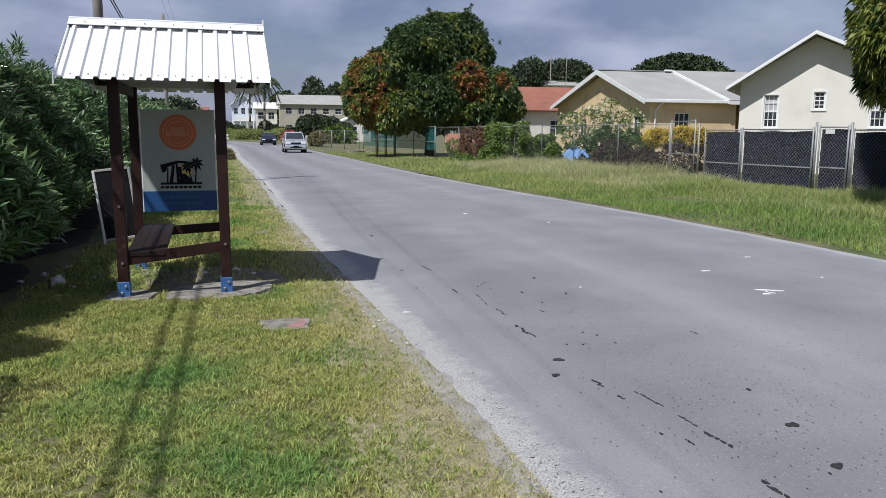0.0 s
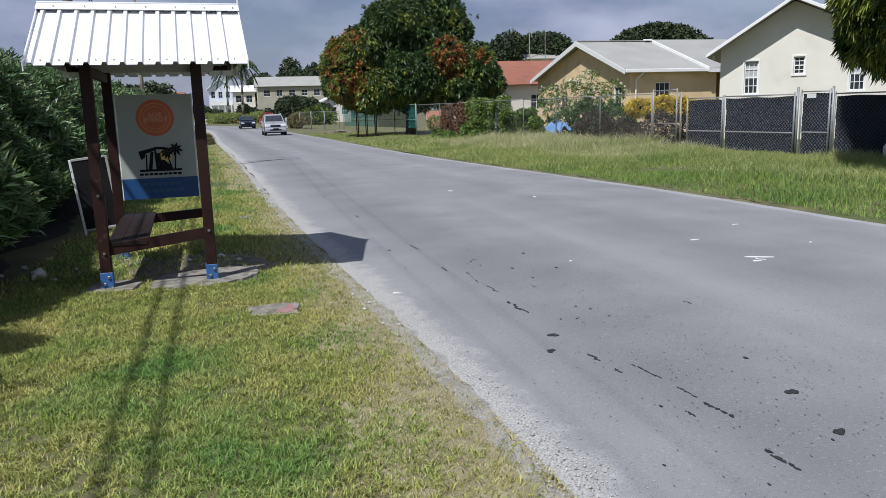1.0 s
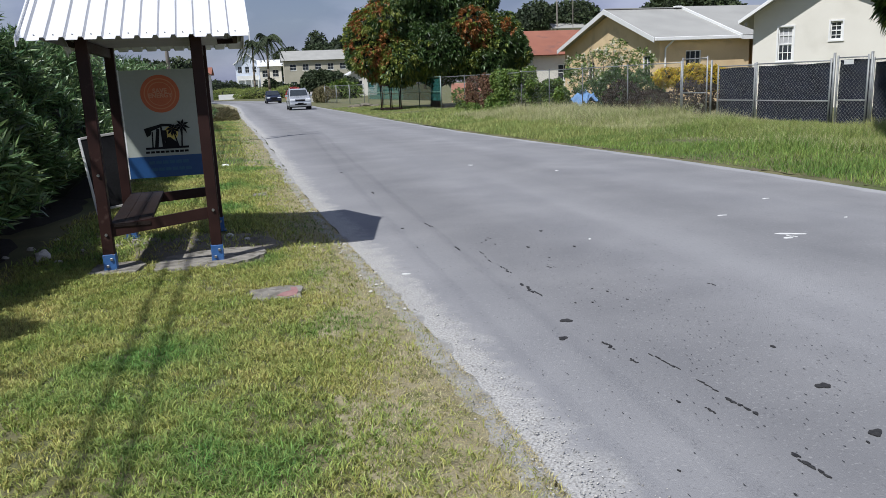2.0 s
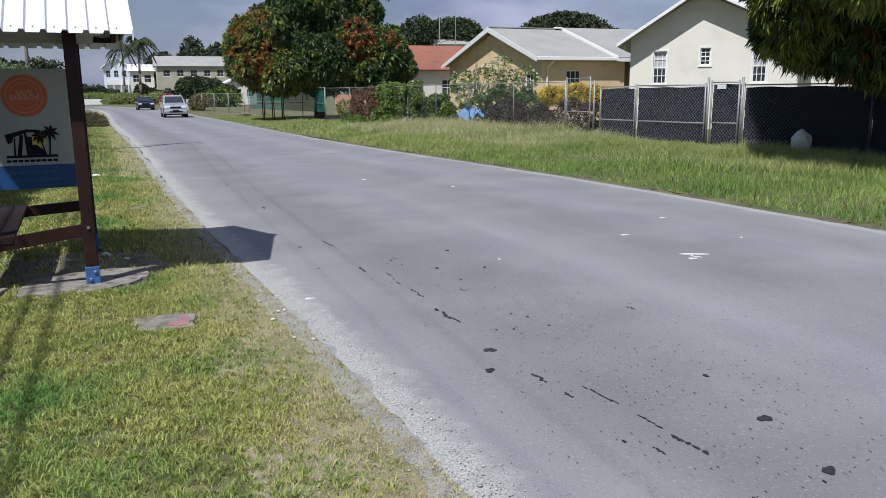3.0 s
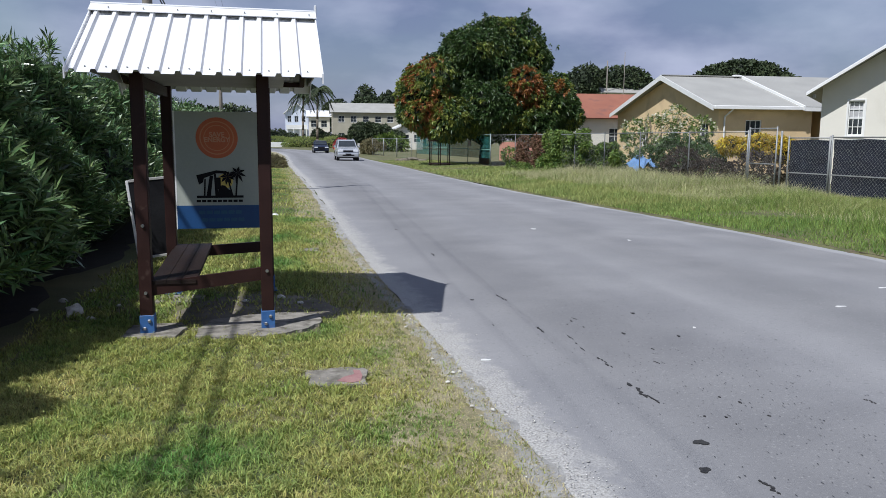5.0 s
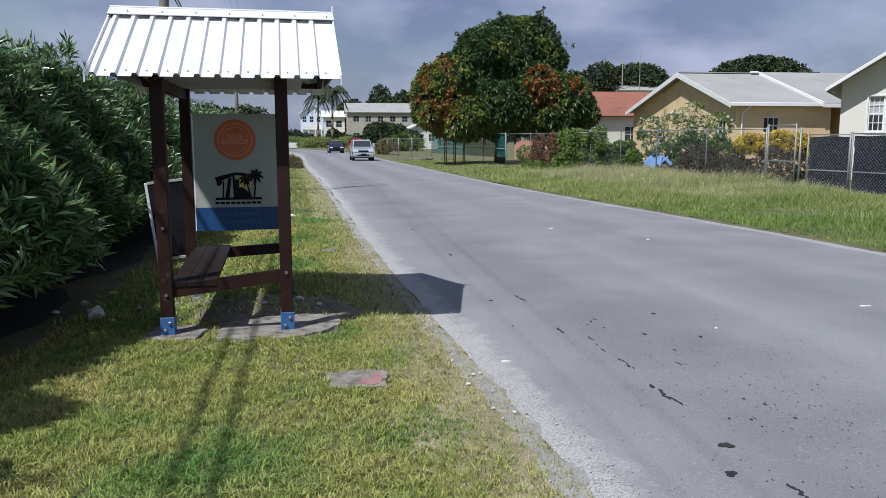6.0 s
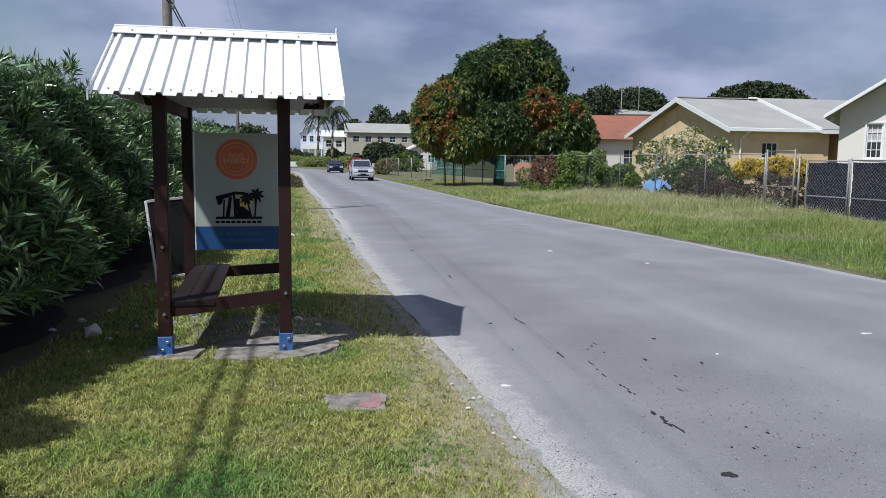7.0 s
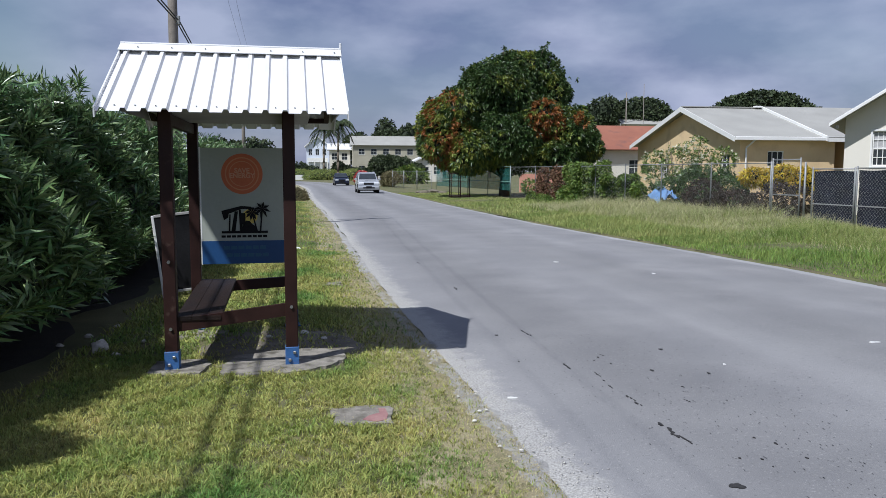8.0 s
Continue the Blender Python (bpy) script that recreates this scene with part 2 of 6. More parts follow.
M_roofw = material("white_roof_sheet", (0.65, 0.655, 0.66), (0.74, 0.745, 0.745), 0.5, 1.4, 30, 0.03, spots=((0.62, 0.61, 0.58), 2.2, 0.62, 0.8))
M_soffit = material("grey_board", (0.34, 0.33, 0.31), (0.46, 0.45, 0.43), 0.8, 3, 60, 0.15)
M_bench = material("worn_dark_timber", (0.010, 0.007, 0.0065), (0.026, 0.016, 0.013), 0.6, 6, 80, 0.3, sheen=0.2)
M_brown = material("brown_painted_timber", (0.019, 0.008, 0.007), (0.036, 0.015, 0.012), 0.55, 5, 110, 0.08, spots=((0.08, 0.05, 0.04), 9, 0.64, 0.78), sheen=0.22)
M_blue = material("blue_painted_steel", (0.03, 0.10, 0.28), (0.05, 0.15, 0.36), 0.5, 9, 80, 0.15, spots=((0.2, 0.13, 0.09), 22, 0.64, 0.74))
M_steel = material("galvanised_steel", (0.22, 0.23, 0.23), (0.34, 0.35, 0.35), 0.55, 8, 60, 0.08, metal=0.5)
M_bolt = material("bolt_steel", (0.3, 0.3, 0.31), (0.5, 0.5, 0.5), 0.4, 20, 90, 0.05, metal=0.9)
M_concrete = material("concrete", (0.16, 0.148, 0.125), (0.34, 0.315, 0.27), 0.9, 9, 70, 0.7, spots=((0.10, 0.09, 0.07), 7.0, 0.5, 0.66))
M_pink = material("pink_paint", (0.26, 0.12, 0.12), (0.36, 0.22, 0.2), 0.85, 8, 60, 0.3)
M_signg = material("sign_face_grey", (0.34, 0.37, 0.325), (0.41, 0.44, 0.39), 0.55, 2, 40, 0.02)
M_orange = material("sign_orange", (0.50, 0.12, 0.045), (0.58, 0.15, 0.06), 0.55, 3, 40, 0.02)
M_signo2 = material("sign_pale_orange", (0.58, 0.24, 0.11), (0.62, 0.27, 0.13), 0.55, 3, 40, 0.02)
M_signl = material("sign_lettering", (0.56, 0.27, 0.15), (0.64, 0.33, 0.2), 0.55, 3, 40, 0.02)
M_signb = material("sign_blue", (0.008, 0.05, 0.16), (0.011, 0.068, 0.2), 0.5, 3, 40, 0.02)
M_signt = material("sign_teal", (0.016, 0.085, 0.17), (0.022, 0.105, 0.19), 0.5, 3, 40, 0.02)
M_black = material("sign_black", (0.008, 0.008, 0.009), (0.02, 0.02, 0.022), 0.85, 3, 40, 0.02, sheen=0.12)
M_signy = material("sign_yellow", (0.62, 0.5, 0.1), (0.7, 0.56, 0.14), 0.55, 3, 40, 0.02)
M_white = material("white_paint", (0.74, 0.74, 0.72), (0.82, 0.82, 0.80), 0.5, 2, 50, 0.05)
M_pier = material("weathered_pale_concrete", (0.42, 0.41, 0.37), (0.56, 0.55, 0.50), 0.9, 2, 50, 0.2)
M_cream = material("cream_render", (0.69, 0.66, 0.58), (0.77, 0.74, 0.66), 0.9, 0.8, 70, 0.25, spots=((0.63, 0.60, 0.52), 0.9, 0.55, 0.8))
M_ochre = material("ochre_render", (0.66, 0.49, 0.28), (0.74, 0.57, 0.34), 0.9, 0.8, 70, 0.25, spots=((0.5, 0.37, 0.22), 0.9, 0.55, 0.8))
M_tan = material("tan_render", (0.38, 0.355, 0.275), (0.46, 0.43, 0.34), 0.9, 0.6, 40, 0.2)
M_paleblue = material("pale_blue_render", (0.60, 0.66, 0.76), (0.70, 0.75, 0.83), 0.9, 0.6, 40, 0.2)
M_roofg = material("grey_roof_sheet", (0.295, 0.29, 0.265), (0.365, 0.36, 0.33), 0.65, 0.7, 30, 0.1)
M_roofr = material("red_roof_sheet", (0.24, 0.09, 0.055), (0.31, 0.122, 0.073), 0.7, 0.7, 30, 0.1, spots=((0.18, 0.08, 0.06), 1.2, 0.55, 0.75))
M_glass = material("window_glass", (0.02, 0.025, 0.03), (0.05, 0.06, 0.07), 0.1, 1, 10, 0.0, sheen=0.3)
M_curtain = material("curtain", (0.35, 0.35, 0.36), (0.55, 0.55, 0.55), 0.9, 3, 40, 0.1)
M_shade = material("black_shade_cloth", (0.005, 0.0065, 0.014), (0.014, 0.018, 0.036), 0.75, 2.2, 45, 0.6, sheen=0.2)
M_teal = material("teal_mesh", (0.012, 0.09, 0.08), (0.03, 0.17, 0.15), 0.7, 1.5, 25, 0.3)


def open_weave(mat, share):
    """Lets part of the light straight through, as between the threads of a net."""
    nt = mat.node_tree
    out = [n for n in nt.nodes if n.type == "OUTPUT_MATERIAL"][0]
    src = out.inputs["Surface"].links[0].from_socket
    mix = nt.nodes.new("ShaderNodeMixShader")
    clear = nt.nodes.new("ShaderNodeBsdfTransparent")
    mix.inputs[0].default_value = share
    nt.links.new(src, mix.inputs[1])
    nt.links.new(clear.outputs[0], mix.inputs[2])
    nt.links.new(mix.outputs[0], out.inputs["Surface"])


open_weave(M_teal, 0.55)
M_fenceg = material("green_coated_steel", (0.13, 0.22, 0.18), (0.2, 0.3, 0.25), 0.6, 6, 60, 0.1)
M_tarp = material("blue_tarpaulin", (0.09, 0.19, 0.38), (0.18, 0.31, 0.52), 0.6, 2, 20, 0.4)
M_wood = material("weathered_pole", (0.16, 0.14, 0.12), (0.28, 0.25, 0.22), 0.9, 4, 60, 0.4)
M_cable = material("black_cable", (0.012, 0.012, 0.012), (0.025, 0.025, 0.025), 0.6, 10, 60, 0.0)
M_silver = material("silver_car_paint", (0.52, 0.54, 0.57), (0.58, 0.60, 0.63), 0.25, 2, 30, 0.0, metal=0.5)
M_navy = material("dark_blue_car_paint", (0.012, 0.018, 0.04), (0.02, 0.028, 0.055), 0.2, 2, 30, 0.0, metal=0.2)
M_tyre = material("tyre_rubber", (0.012, 0.012, 0.012), (0.03, 0.03, 0.03), 0.9, 10, 80, 0.2)
M_rim = material("alloy_rim", (0.4, 0.4, 0.42), (0.55, 0.55, 0.57), 0.35, 10, 60, 0.0, metal=0.8)
M_lampw = material("headlamp_lens", (0.6, 0.62, 0.65), (0.8, 0.82, 0.85), 0.15, 10, 60, 0.0)
M_amber = material("amber_lens", (0.6, 0.2, 0.03), (0.7, 0.28, 0.05), 0.2, 10, 60, 0.0)
M_salmon = material("salmon_wall", (0.58, 0.27, 0.2), (0.66, 0.33, 0.25), 0.9, 1, 40, 0.2)


# ---- builders ----
def thing(name, loc=(0, 0, 0), label="", category="", group="", kind="", turn=0.0):
    ob = new(name)
    ob.matrix_world = pose(*loc, 0, 0, turn)
    ob.empty_display_size = 0.2
    return tagged(ob, label, category, group, kind)


def raw(name, verts, faces, mat, parent=None, smooth=False):
    me = bpy.data.meshes.new(name)
    me.from_pydata([tuple(v) for v in verts], [], [tuple(f) for f in faces])
    me.materials.append(mat)
    if smooth:
        me.polygons.foreach_set("use_smooth", [True] * len(me.polygons))
    ob = new(name, me)
    if parent:
        ob.parent = parent
    return ob


def part(name, bm, mat, parent=None, label="", smooth=False):
    me = bpy.data.meshes.new(name)
    bmesh.ops.recalc_face_normals(bm, faces=bm.faces)
    bm.to_mesh(me)
    bm.free()
    me.materials.append(mat)
    if smooth:
        me.polygons.foreach_set("use_smooth", [True] * len(me.polygons))
    ob = new(name, me)
    if parent:
        ob.parent = parent
    if label:
        ob["label"] = label
    return ob


def box(bm, c, s, m=None, bevel=0.0):
    r = bmesh.ops.create_cube(bm, size=1.0, matrix=(m or Matrix()) @ Matrix.Translation(c) @ Matrix.Diagonal((*s, 1)))
    if bevel:
        edges = {e for v in r["verts"] for e in v.link_edges}
        bmesh.ops.bevel(bm, geom=list(edges), offset=bevel, segments=1, affect="EDGES")
    return bm


def boxed(name, c, s, mat, parent=None, bevel=0.0, label="", m=None):
    return part(name, box(bmesh.new(), c, s, m, bevel), mat, parent, label)


def rod(bm, a, b, r, seg=8, r2=None):
    a, b = Vector(a), Vector(b)
    d = b - a
    m = Matrix.Translation((a + b) / 2) @ d.to_track_quat("Z", "Y").to_matrix().to_4x4()
    bmesh.ops.create_cone(bm, cap_ends=True, segments=seg, radius1=r, radius2=r if r2 is None else r2, depth=d.length, matrix=m)
    return bm


def rodded(name, a, b, r, mat, parent=None, seg=8, r2=None, label=""):
    return part(name, rod(bmesh.new(), a, b, r, seg, r2), mat, parent, label, smooth=True)


def prism(bm, outline, axis, lo, hi):
    """A closed outline of 2D points pushed along x, y or z."""
    def at(p, h):
        return {"x": (h, p[0], p[1]), "y": (p[0], h, p[1]), "z": (p[0], p[1], h)}[axis]
    a = [bm.verts.new(at(p, lo)) for p in outline]
    b = [bm.verts.new(at(p, hi)) for p in outline]
    n = len(outline)
    bm.faces.new(a[::-1])
    bm.faces.new(b)
    for i in range(n):
        bm.faces.new((a[i], a[(i + 1) % n], b[(i + 1) % n], b[i]))
    return bm


def unit(v):
    return v / np.maximum(np.linalg.norm(v, axis=-1, keepdims=True), 1e-9)


def leaves(name, at, way, length, width, mat, parent=None, rng=None, sag=0.25, kind=""):
    """Folded leaves: one four-cornered blade, bent at its middle, for each point and direction."""
    n = len(at)
    side = unit(np.cross(way, rng.normal(size=(n, 3))))
    up = unit(np.cross(side, way))
    length, width = np.broadcast_to(length, n)[:, None], np.broadcast_to(width, n)[:, None]
    mid = at + way * length * 0.5
    tip = at + way * length + np.array([0, 0, -1.0]) * length * sag
    v = np.stack([at, mid + side * width * 0.5 + up * width * 0.12, tip, mid - side * width * 0.5 + up * width * 0.12], 1).reshape(-1, 3)
    i = np.arange(n)[:, None] * 4
    f = np.concatenate([i + np.array([[0, 1, 2]]), i + np.array([[0, 2, 3]])], 1).reshape(-1, 3)
    return soup(name, v, f, mat, parent, kind)


def soup(name, v, f, mat, parent=None, kind=""):
    me = bpy.data.meshes.new(name)
    me.vertices.add(len(v))
    me.vertices.foreach_set("co", np.ascontiguousarray(v, dtype=np.float32).ravel())
    me.loops.add(f.size)
    me.loops.foreach_set("vertex_index", np.ascontiguousarray(f, dtype=np.int32).ravel())
    me.polygons.add(len(f))
    me.polygons.foreach_set("loop_start", np.arange(len(f), dtype=np.int32) * f.shape[1])
    me.update(calc_edges=True)
    me.materials.append(mat)
    ob = new(name, me)
    if parent:
        ob.parent = parent
    if kind:
        ob["kind"] = kind
    return ob


def blades(name, xy, z, height, width, lean, mat, rng, parent=None):
    """Upright blades, each a narrow bent strip that ends in a point."""
    n = len(xy)
    base = np.column_stack([xy, np.broadcast_to(z, n)])
    a = rng.uniform(0, 2 * np.pi, n)
    side = np.column_stack([np.cos(a), np.sin(a), np.zeros(n)])
    b = rng.uniform(0, 2 * np.pi, n)
    out = np.column_stack([np.cos(b), np.sin(b), np.zeros(n)])
    h, w = np.broadcast_to(height, n)[:, None], np.broadcast_to(width, n)[:, None]
    k = (rng.uniform(0.2, 1.0, n) * lean)[:, None]
    mid = base + out * h * k * 0.35 + np.array([0, 0, 1.0]) * h * 0.6
    tip = base + out * h * k + np.array([0, 0, 1.0]) * h * (1 - 0.25 * k)
    v = np.stack([base - side * w / 2, base + side * w / 2, mid + side * w * 0.36, mid - side * w * 0.36, tip], 1).reshape(-1, 3)
    i = np.arange(n)[:, None] * 5
    f = np.concatenate([i + np.array([[0, 1, 2]]), i + np.array([[0, 2, 3]]), i + np.array([[3, 2, 4]])], 1).reshape(-1, 3)
    return soup(name, v, f, mat, parent, "stuff")


# ---- ground and road ----
LY = [-90, -20, 3.3, 6.0, 8.2, 10.1, 16.1, 23.0, 29.0, 39.0, 51.7, 62, 80, 100, 120, 150, 200]
LX = [0.3, 0.0, -0.3, -0.45, -0.62, -0.8, -1.05, -1.3, -1.55, -2.1, -2.8, -3.2, -3.9, -5.5, -9, -18, -45]
RY = [-90, -20, 8.9, 13.0, 18.0, 24.0, 30.0, 40.0, 50.0, 62, 80, 100, 120, 150, 200]
RX = [7.4, 7.3, 6.9, 6.7, 6.2, 5.45, 5.0, 4.5, 4.2, 3.5, 2.9, 1.4, -1.8, -10.5, -38]


def smooth_interp(y, ys, xs):
    return sum(np.interp(y + o, ys, xs) for o in (-3, -1.5, 0, 1.5, 3)) / 5


def left_edge(y):
    return smooth_interp(y, LY, LX)


def right_edge(y):
    return smooth_interp(y, RY, RX)


def fence_x(y):
    return 13.9 - (np.asarray(y) - 17.0) * 0.143


def wob(y, k, s=1.0):
    return noise.noise(Vector((y * s, k * 7.3, 0.5)))


ROAD_Z = -0.06
rows_y = np.concatenate([np.arange(-90, 0, 6), np.arange(0, 20, 0.4), np.arange(20, 60, 1.0), np.arange(60, 205, 4)])


def verge_z(d):
    """Height of the left verge at d metres from the road's edge."""
    return ROAD_Z + 0.06 * min(1.0, max(0.0, (d - 0.1) / 1.0)) + 0.03 * min(1.0, max(0.0, (d - 2.0) / 2.0))


def build_ground():
    left = (2500, 700, 150, 50, 20, 10, 7, 5, 4, 3, 2.4, 1.8, 1.3, 0.9, 0.55, 0.25)
    right = (0.05, 0.25, 0.6, 1.2, 2, 3, 4.5, 6, 8, 12, 20, 45, 150, 700, 2500)
    ys = np.concatenate([[-2500, -600, -200], rows_y, [260, 400, 900, 2500]])
    verts, faces = [], []
    for y in ys:
        yc = min(max(y, -90), 200)
        le, re = float(left_edge(yc)), float(right_edge(yc))
        for d in left:
            verts.append((le - d, y, verge_z(d) - 0.012 * (d > 0.5) + 0.012 * wob(y * 0.7 + d, d, 1.3) * (d < 20)))
        verts += [(le + 0.3, y, ROAD_Z - 0.07), (re - 0.3, y, ROAD_Z - 0.07)]
        for d in right:
            verts.append((re + d, y, ROAD_Z + 0.02 + 0.07 * min(1.0, d / 3) + 0.02 * wob(y * 0.5 + d, d, 1.1) * (d < 20)))
    w = len(left) + 2 + len(right)
    for j in range(len(ys) - 1):
        for i in range(w - 1):
            a = j * w + i
            faces.append((a, a + 1, a + 1 + w, a + w))
    g = raw("ground", verts, faces, M_soil, smooth=True)
    tagged(g, "mown green and straw-coloured grass ground with bare patches", "ground", kind="structure")


build_ground()


def build_road():
    ys = rows_y
    cols = np.linspace(0, 1, 29)
    verts, faces = [], []
    for y in ys:
        le, re = float(left_edge(y)), float(right_edge(y))
        le += 0.05 * wob(y, 1, 1.7) + 0.03 * wob(y, 2, 5.0)
        re += 0.05 * wob(y, 3, 1.7) + 0.04 * wob(y, 4, 4.0)
        for c in cols:
            verts.append((le + (re - le) * c, y, ROAD_Z + 0.05 * (1 - (2 * c - 1) ** 2)))
    w = len(cols)
    for j in range(len(ys) - 1):
        for i in range(w - 1):
            a = j * w + i
            faces.append((a, a + 1, a + 1 + w, a + w))
    road = raw("road", verts, faces, M_asphalt, smooth=True)
    lane = road.data.attributes.new("lane", "FLOAT", "POINT")
    lane.data.foreach_set("value", np.tile(cols, len(ys)).astype(np.float32))
    tagged(road, "sun-bleached grey asphalt road with faint tyre bands", "road", kind="structure")

    def strip(name, edge, a0, a1, za, zb, k, mat, label, lo=-30, hi=110):
        verts, faces = [], []
        yy = np.concatenate([np.arange(-30, 0, 1.0), np.arange(0, 22, 0.09), np.arange(22, 110, 0.7)])
        yy = yy[(yy >= lo) & (yy <= hi)]
        for y in yy:
            e = float(edge(y))
            j = 0.09 * wob(y, k, 1.1) + 0.07 * wob(y, k + 1, 4.0) + 0.05 * wob(y, k + 2, 11)
            i = 0.07 * wob(y, k + 3, 1.6) + 0.08 * wob(y, k + 4, 6.0) + 0.05 * wob(y, k + 5, 13)
            x0, x1 = e + a0 + j, e + a1 + i
            x1 = x0 + (x1 - x0) * max(0.02, min(1.0, (y - yy[0]) / 5, (yy[-1] - y) / 5))
            verts += [(x0, y, za - 0.025), (x0 + 0.04, y, za), ((x0 + x1) / 2, y, (za + zb) / 2 + 0.003), (x1 - 0.07, y, zb), (x1, y, zb - 0.012)]
        for q in range(len(yy) - 1):
            for i in range(4):
                a = q * 5 + i
                faces.append((a, a + 1, a + 6, a + 5))
        tagged(raw(name, verts, faces, mat, smooth=True), label, "shoulder", kind="structure")

    strip("gravel_shoulder", left_edge, -0.28, 0.03, ROAD_Z + 0.004, ROAD_Z + 0.006, 11, M_gravel, "pale crumbled gravel shoulder beside the grass")
    strip("dry_margin", left_edge, -0.85, -0.1, ROAD_Z + 0.032, ROAD_Z + 0.01, 71, M_dry, "sandy margin of thin dry grass beside the shoulder")
    strip("soil_edge", right_edge, 0.0, 0.16, ROAD_Z + 0.006, ROAD_Z + 0.03, 51, M_edge, "thin brown edge of dead grass and soil beside the asphalt", hi=32)


build_road()


# ---- bus shelter ----
def build_shelter():
    b = thing("bus_shelter", (-2.545, 8.75, 0.0), "small roadside bus shelter with white ribbed roof and brown timber posts", "bus shelter", turn=2.5)
    o = Vector((-2.5, 8.75, 0.0))
    X0, X1, Y0, Y1 = -3.0 + 2.5, -2.0 + 2.5, 8.03 - 8.75, 9.78 - 8.75
    for x in (X0, X1):
        for y in (Y0, Y1):
            top = 2.24
            p = boxed("post", (x, y, 0.01 + top / 2), (0.105, 0.105, top), M_brown, b, 0.006)
            br = boxed("bracket", (x, y - 0.002, 0.085), (0.118, 0.118, 0.165), M_blue, p, 0.004, "blue steel post bracket")
            boxed("bolt", (x - 0.02, y - 0.066, 0.055), (0.026, 0.02, 0.026), M_bolt, br, 0.005)
            boxed("bolt", (x + 0.02, y - 0.066, 0.12), (0.026, 0.02, 0.026), M_bolt, br, 0.005)
            boxed("base_flange", (x, y, 0.008), (0.17, 0.17, 0.012), M_blue, p, 0.003)
    # roof: ribbed sheets on each slope
    ex0, ex1 = -3.46 + 2.5, -1.52 + 2.5
    ye, yr, yb = 7.68 - 8.75, 8.79 - 8.75, 10.02 - 8.75
    ze, zr = 2.15, 2.79

    def sheet(ya, za, yb_, zb, name):
        prof = []
        n, w = 12, (ex1 - ex0) / 12.58
        prof.append((ex0, 0.0))
        for i in range(n):
            x = ex0 + 0.036 + i * w
            prof += [(x - 0.012, 0.0), (x, 0.028), (x + 0.03, 0.028), (x + 0.044, 0.0)]
        prof.append((ex1, 0.0))
        verts, faces = [], []
        nrm = Vector((0, -(zb - za), yb_ - ya)).normalized()
        if nrm.z < 0:
            nrm = -nrm
        for t in (0.0, 0.5, 1.0):
            for x, h in prof:
                c = Vector((x, ya + (yb_ - ya) * t, za + (zb - za) * t)) + nrm * h
                verts.append(c)
        low = len(verts)
        verts += [v - nrm * 0.004 for v in verts]
        k = len(prof)
        for t in range(2):
            for i in range(k - 1):
                a = t * k + i
                faces.append((a, a + 1, a + 1 + k, a + k))
                faces.append((low + a + k, low + a + 1 + k, low + a + 1, low + a))
        return raw(name, verts, faces, M_roofw, b)

    front = sheet(ye, ze, yr, zr, "roof_sheet")
    back = sheet(yb, ze, yr, zr, "roof_sheet")
    slope = math.atan2(zr - ze, yr - ye)
    for i in range(12):
        x = ex0 + 0.08 + i * (ex1 - ex0) / 12.58
        for f in (0.07,):
            boxed("roof_screw", (x + 0.05, ye + (yr - ye) * f, ze + (zr - ze) * f + 0.006), (0.01, 0.01, 0.01), M_steel, front)
    bm = bmesh.new()
    for sgn, ya in ((1, ye), (-1, yb)):
        sl = math.atan2(zr - ze, abs(yr - ya))
        m = Matrix.Translation((0, yr, zr + 0.045)) @ Matrix.Rotation(sl * sgn, 4, "X")
        box(bm, ((ex0 + ex1) / 2, -0.075 * sgn, 0), (ex1 - ex0 + 0.03, 0.17, 0.006), m)
    rod(bm, (ex0 - 0.015, yr, zr + 0.047), (ex1 + 0.015, yr, zr + 0.047), 0.012, 8)
    cap = part("ridge_cap", bm, M_roofw, b)
    for i in range(7):
        boxed("roof_screw", (ex0 + 0.15 + i * 0.29, yr - 0.1, zr + 0.002), (0.01, 0.01, 0.012), M_steel, cap)
    # barge flashings
    for x in (ex0 - 0.006, ex1 + 0.006):
        bm = bmesh.new()
        for ya in (ye, yb):
            prism(bm, [(ya, ze - 0.05), (yr, zr - 0.05), (yr, zr + 0.03), (ya, ze + 0.03)], "x", x - 0.006, x + 0.006)
        part("barge_flashing", bm, M_roofw, b)
    # boarded gable ends
    for x in (ex0 + 0.025, ex1 - 0.025):
        bm = bmesh.new()
        prism(bm, [(ye + 0.16, ze + 0.06), (yb - 0.16, ze + 0.06), (yr, zr - 0.03)], "x", x - 0.008, x + 0.008)
        part("gable_board", bm, M_soffit, b)
    # timber frame and ceiling board
    for x in (X0, X1):
        boxed("roof_beam", (x, (Y0 + Y1) / 2, 2.12), (0.05, Y1 - Y0 - 0.11, 0.10), M_brown, b, 0.004)
    for y in (ye + 0.22, yb - 0.22):
        boxed("purlin", ((ex0 + ex1) / 2, y, 2.225), (ex1 - ex0 - 0.14, 0.05, 0.05), M_brown, b, 0.004)
    for x in (ex0 + 0.09, ex1 - 0.09):
        bm = bmesh.new()
        for ya in (ye + 0.3, yb - 0.3):
            prism(bm, [(ya, ze + 0.13), (yr, zr - 0.06), (yr, zr - 0.14), (ya, ze + 0.05)], "x", x - 0.025, x + 0.025)
        part("rafter", bm, M_brown, b)
    boxed("ceiling_board", ((X0 + X1) / 2 + 0.02, (ye + Y1) / 2 + 0.04, 2.19), (X1 - X0 + 0.34, Y1 - ye - 0.12, 0.012), M_soffit, b)
    boxed("ridge_end", (ex1 + 0.012, yr, zr + 0.05), (0.022, 0.03, 0.11), M_roofw, cap, 0.004)
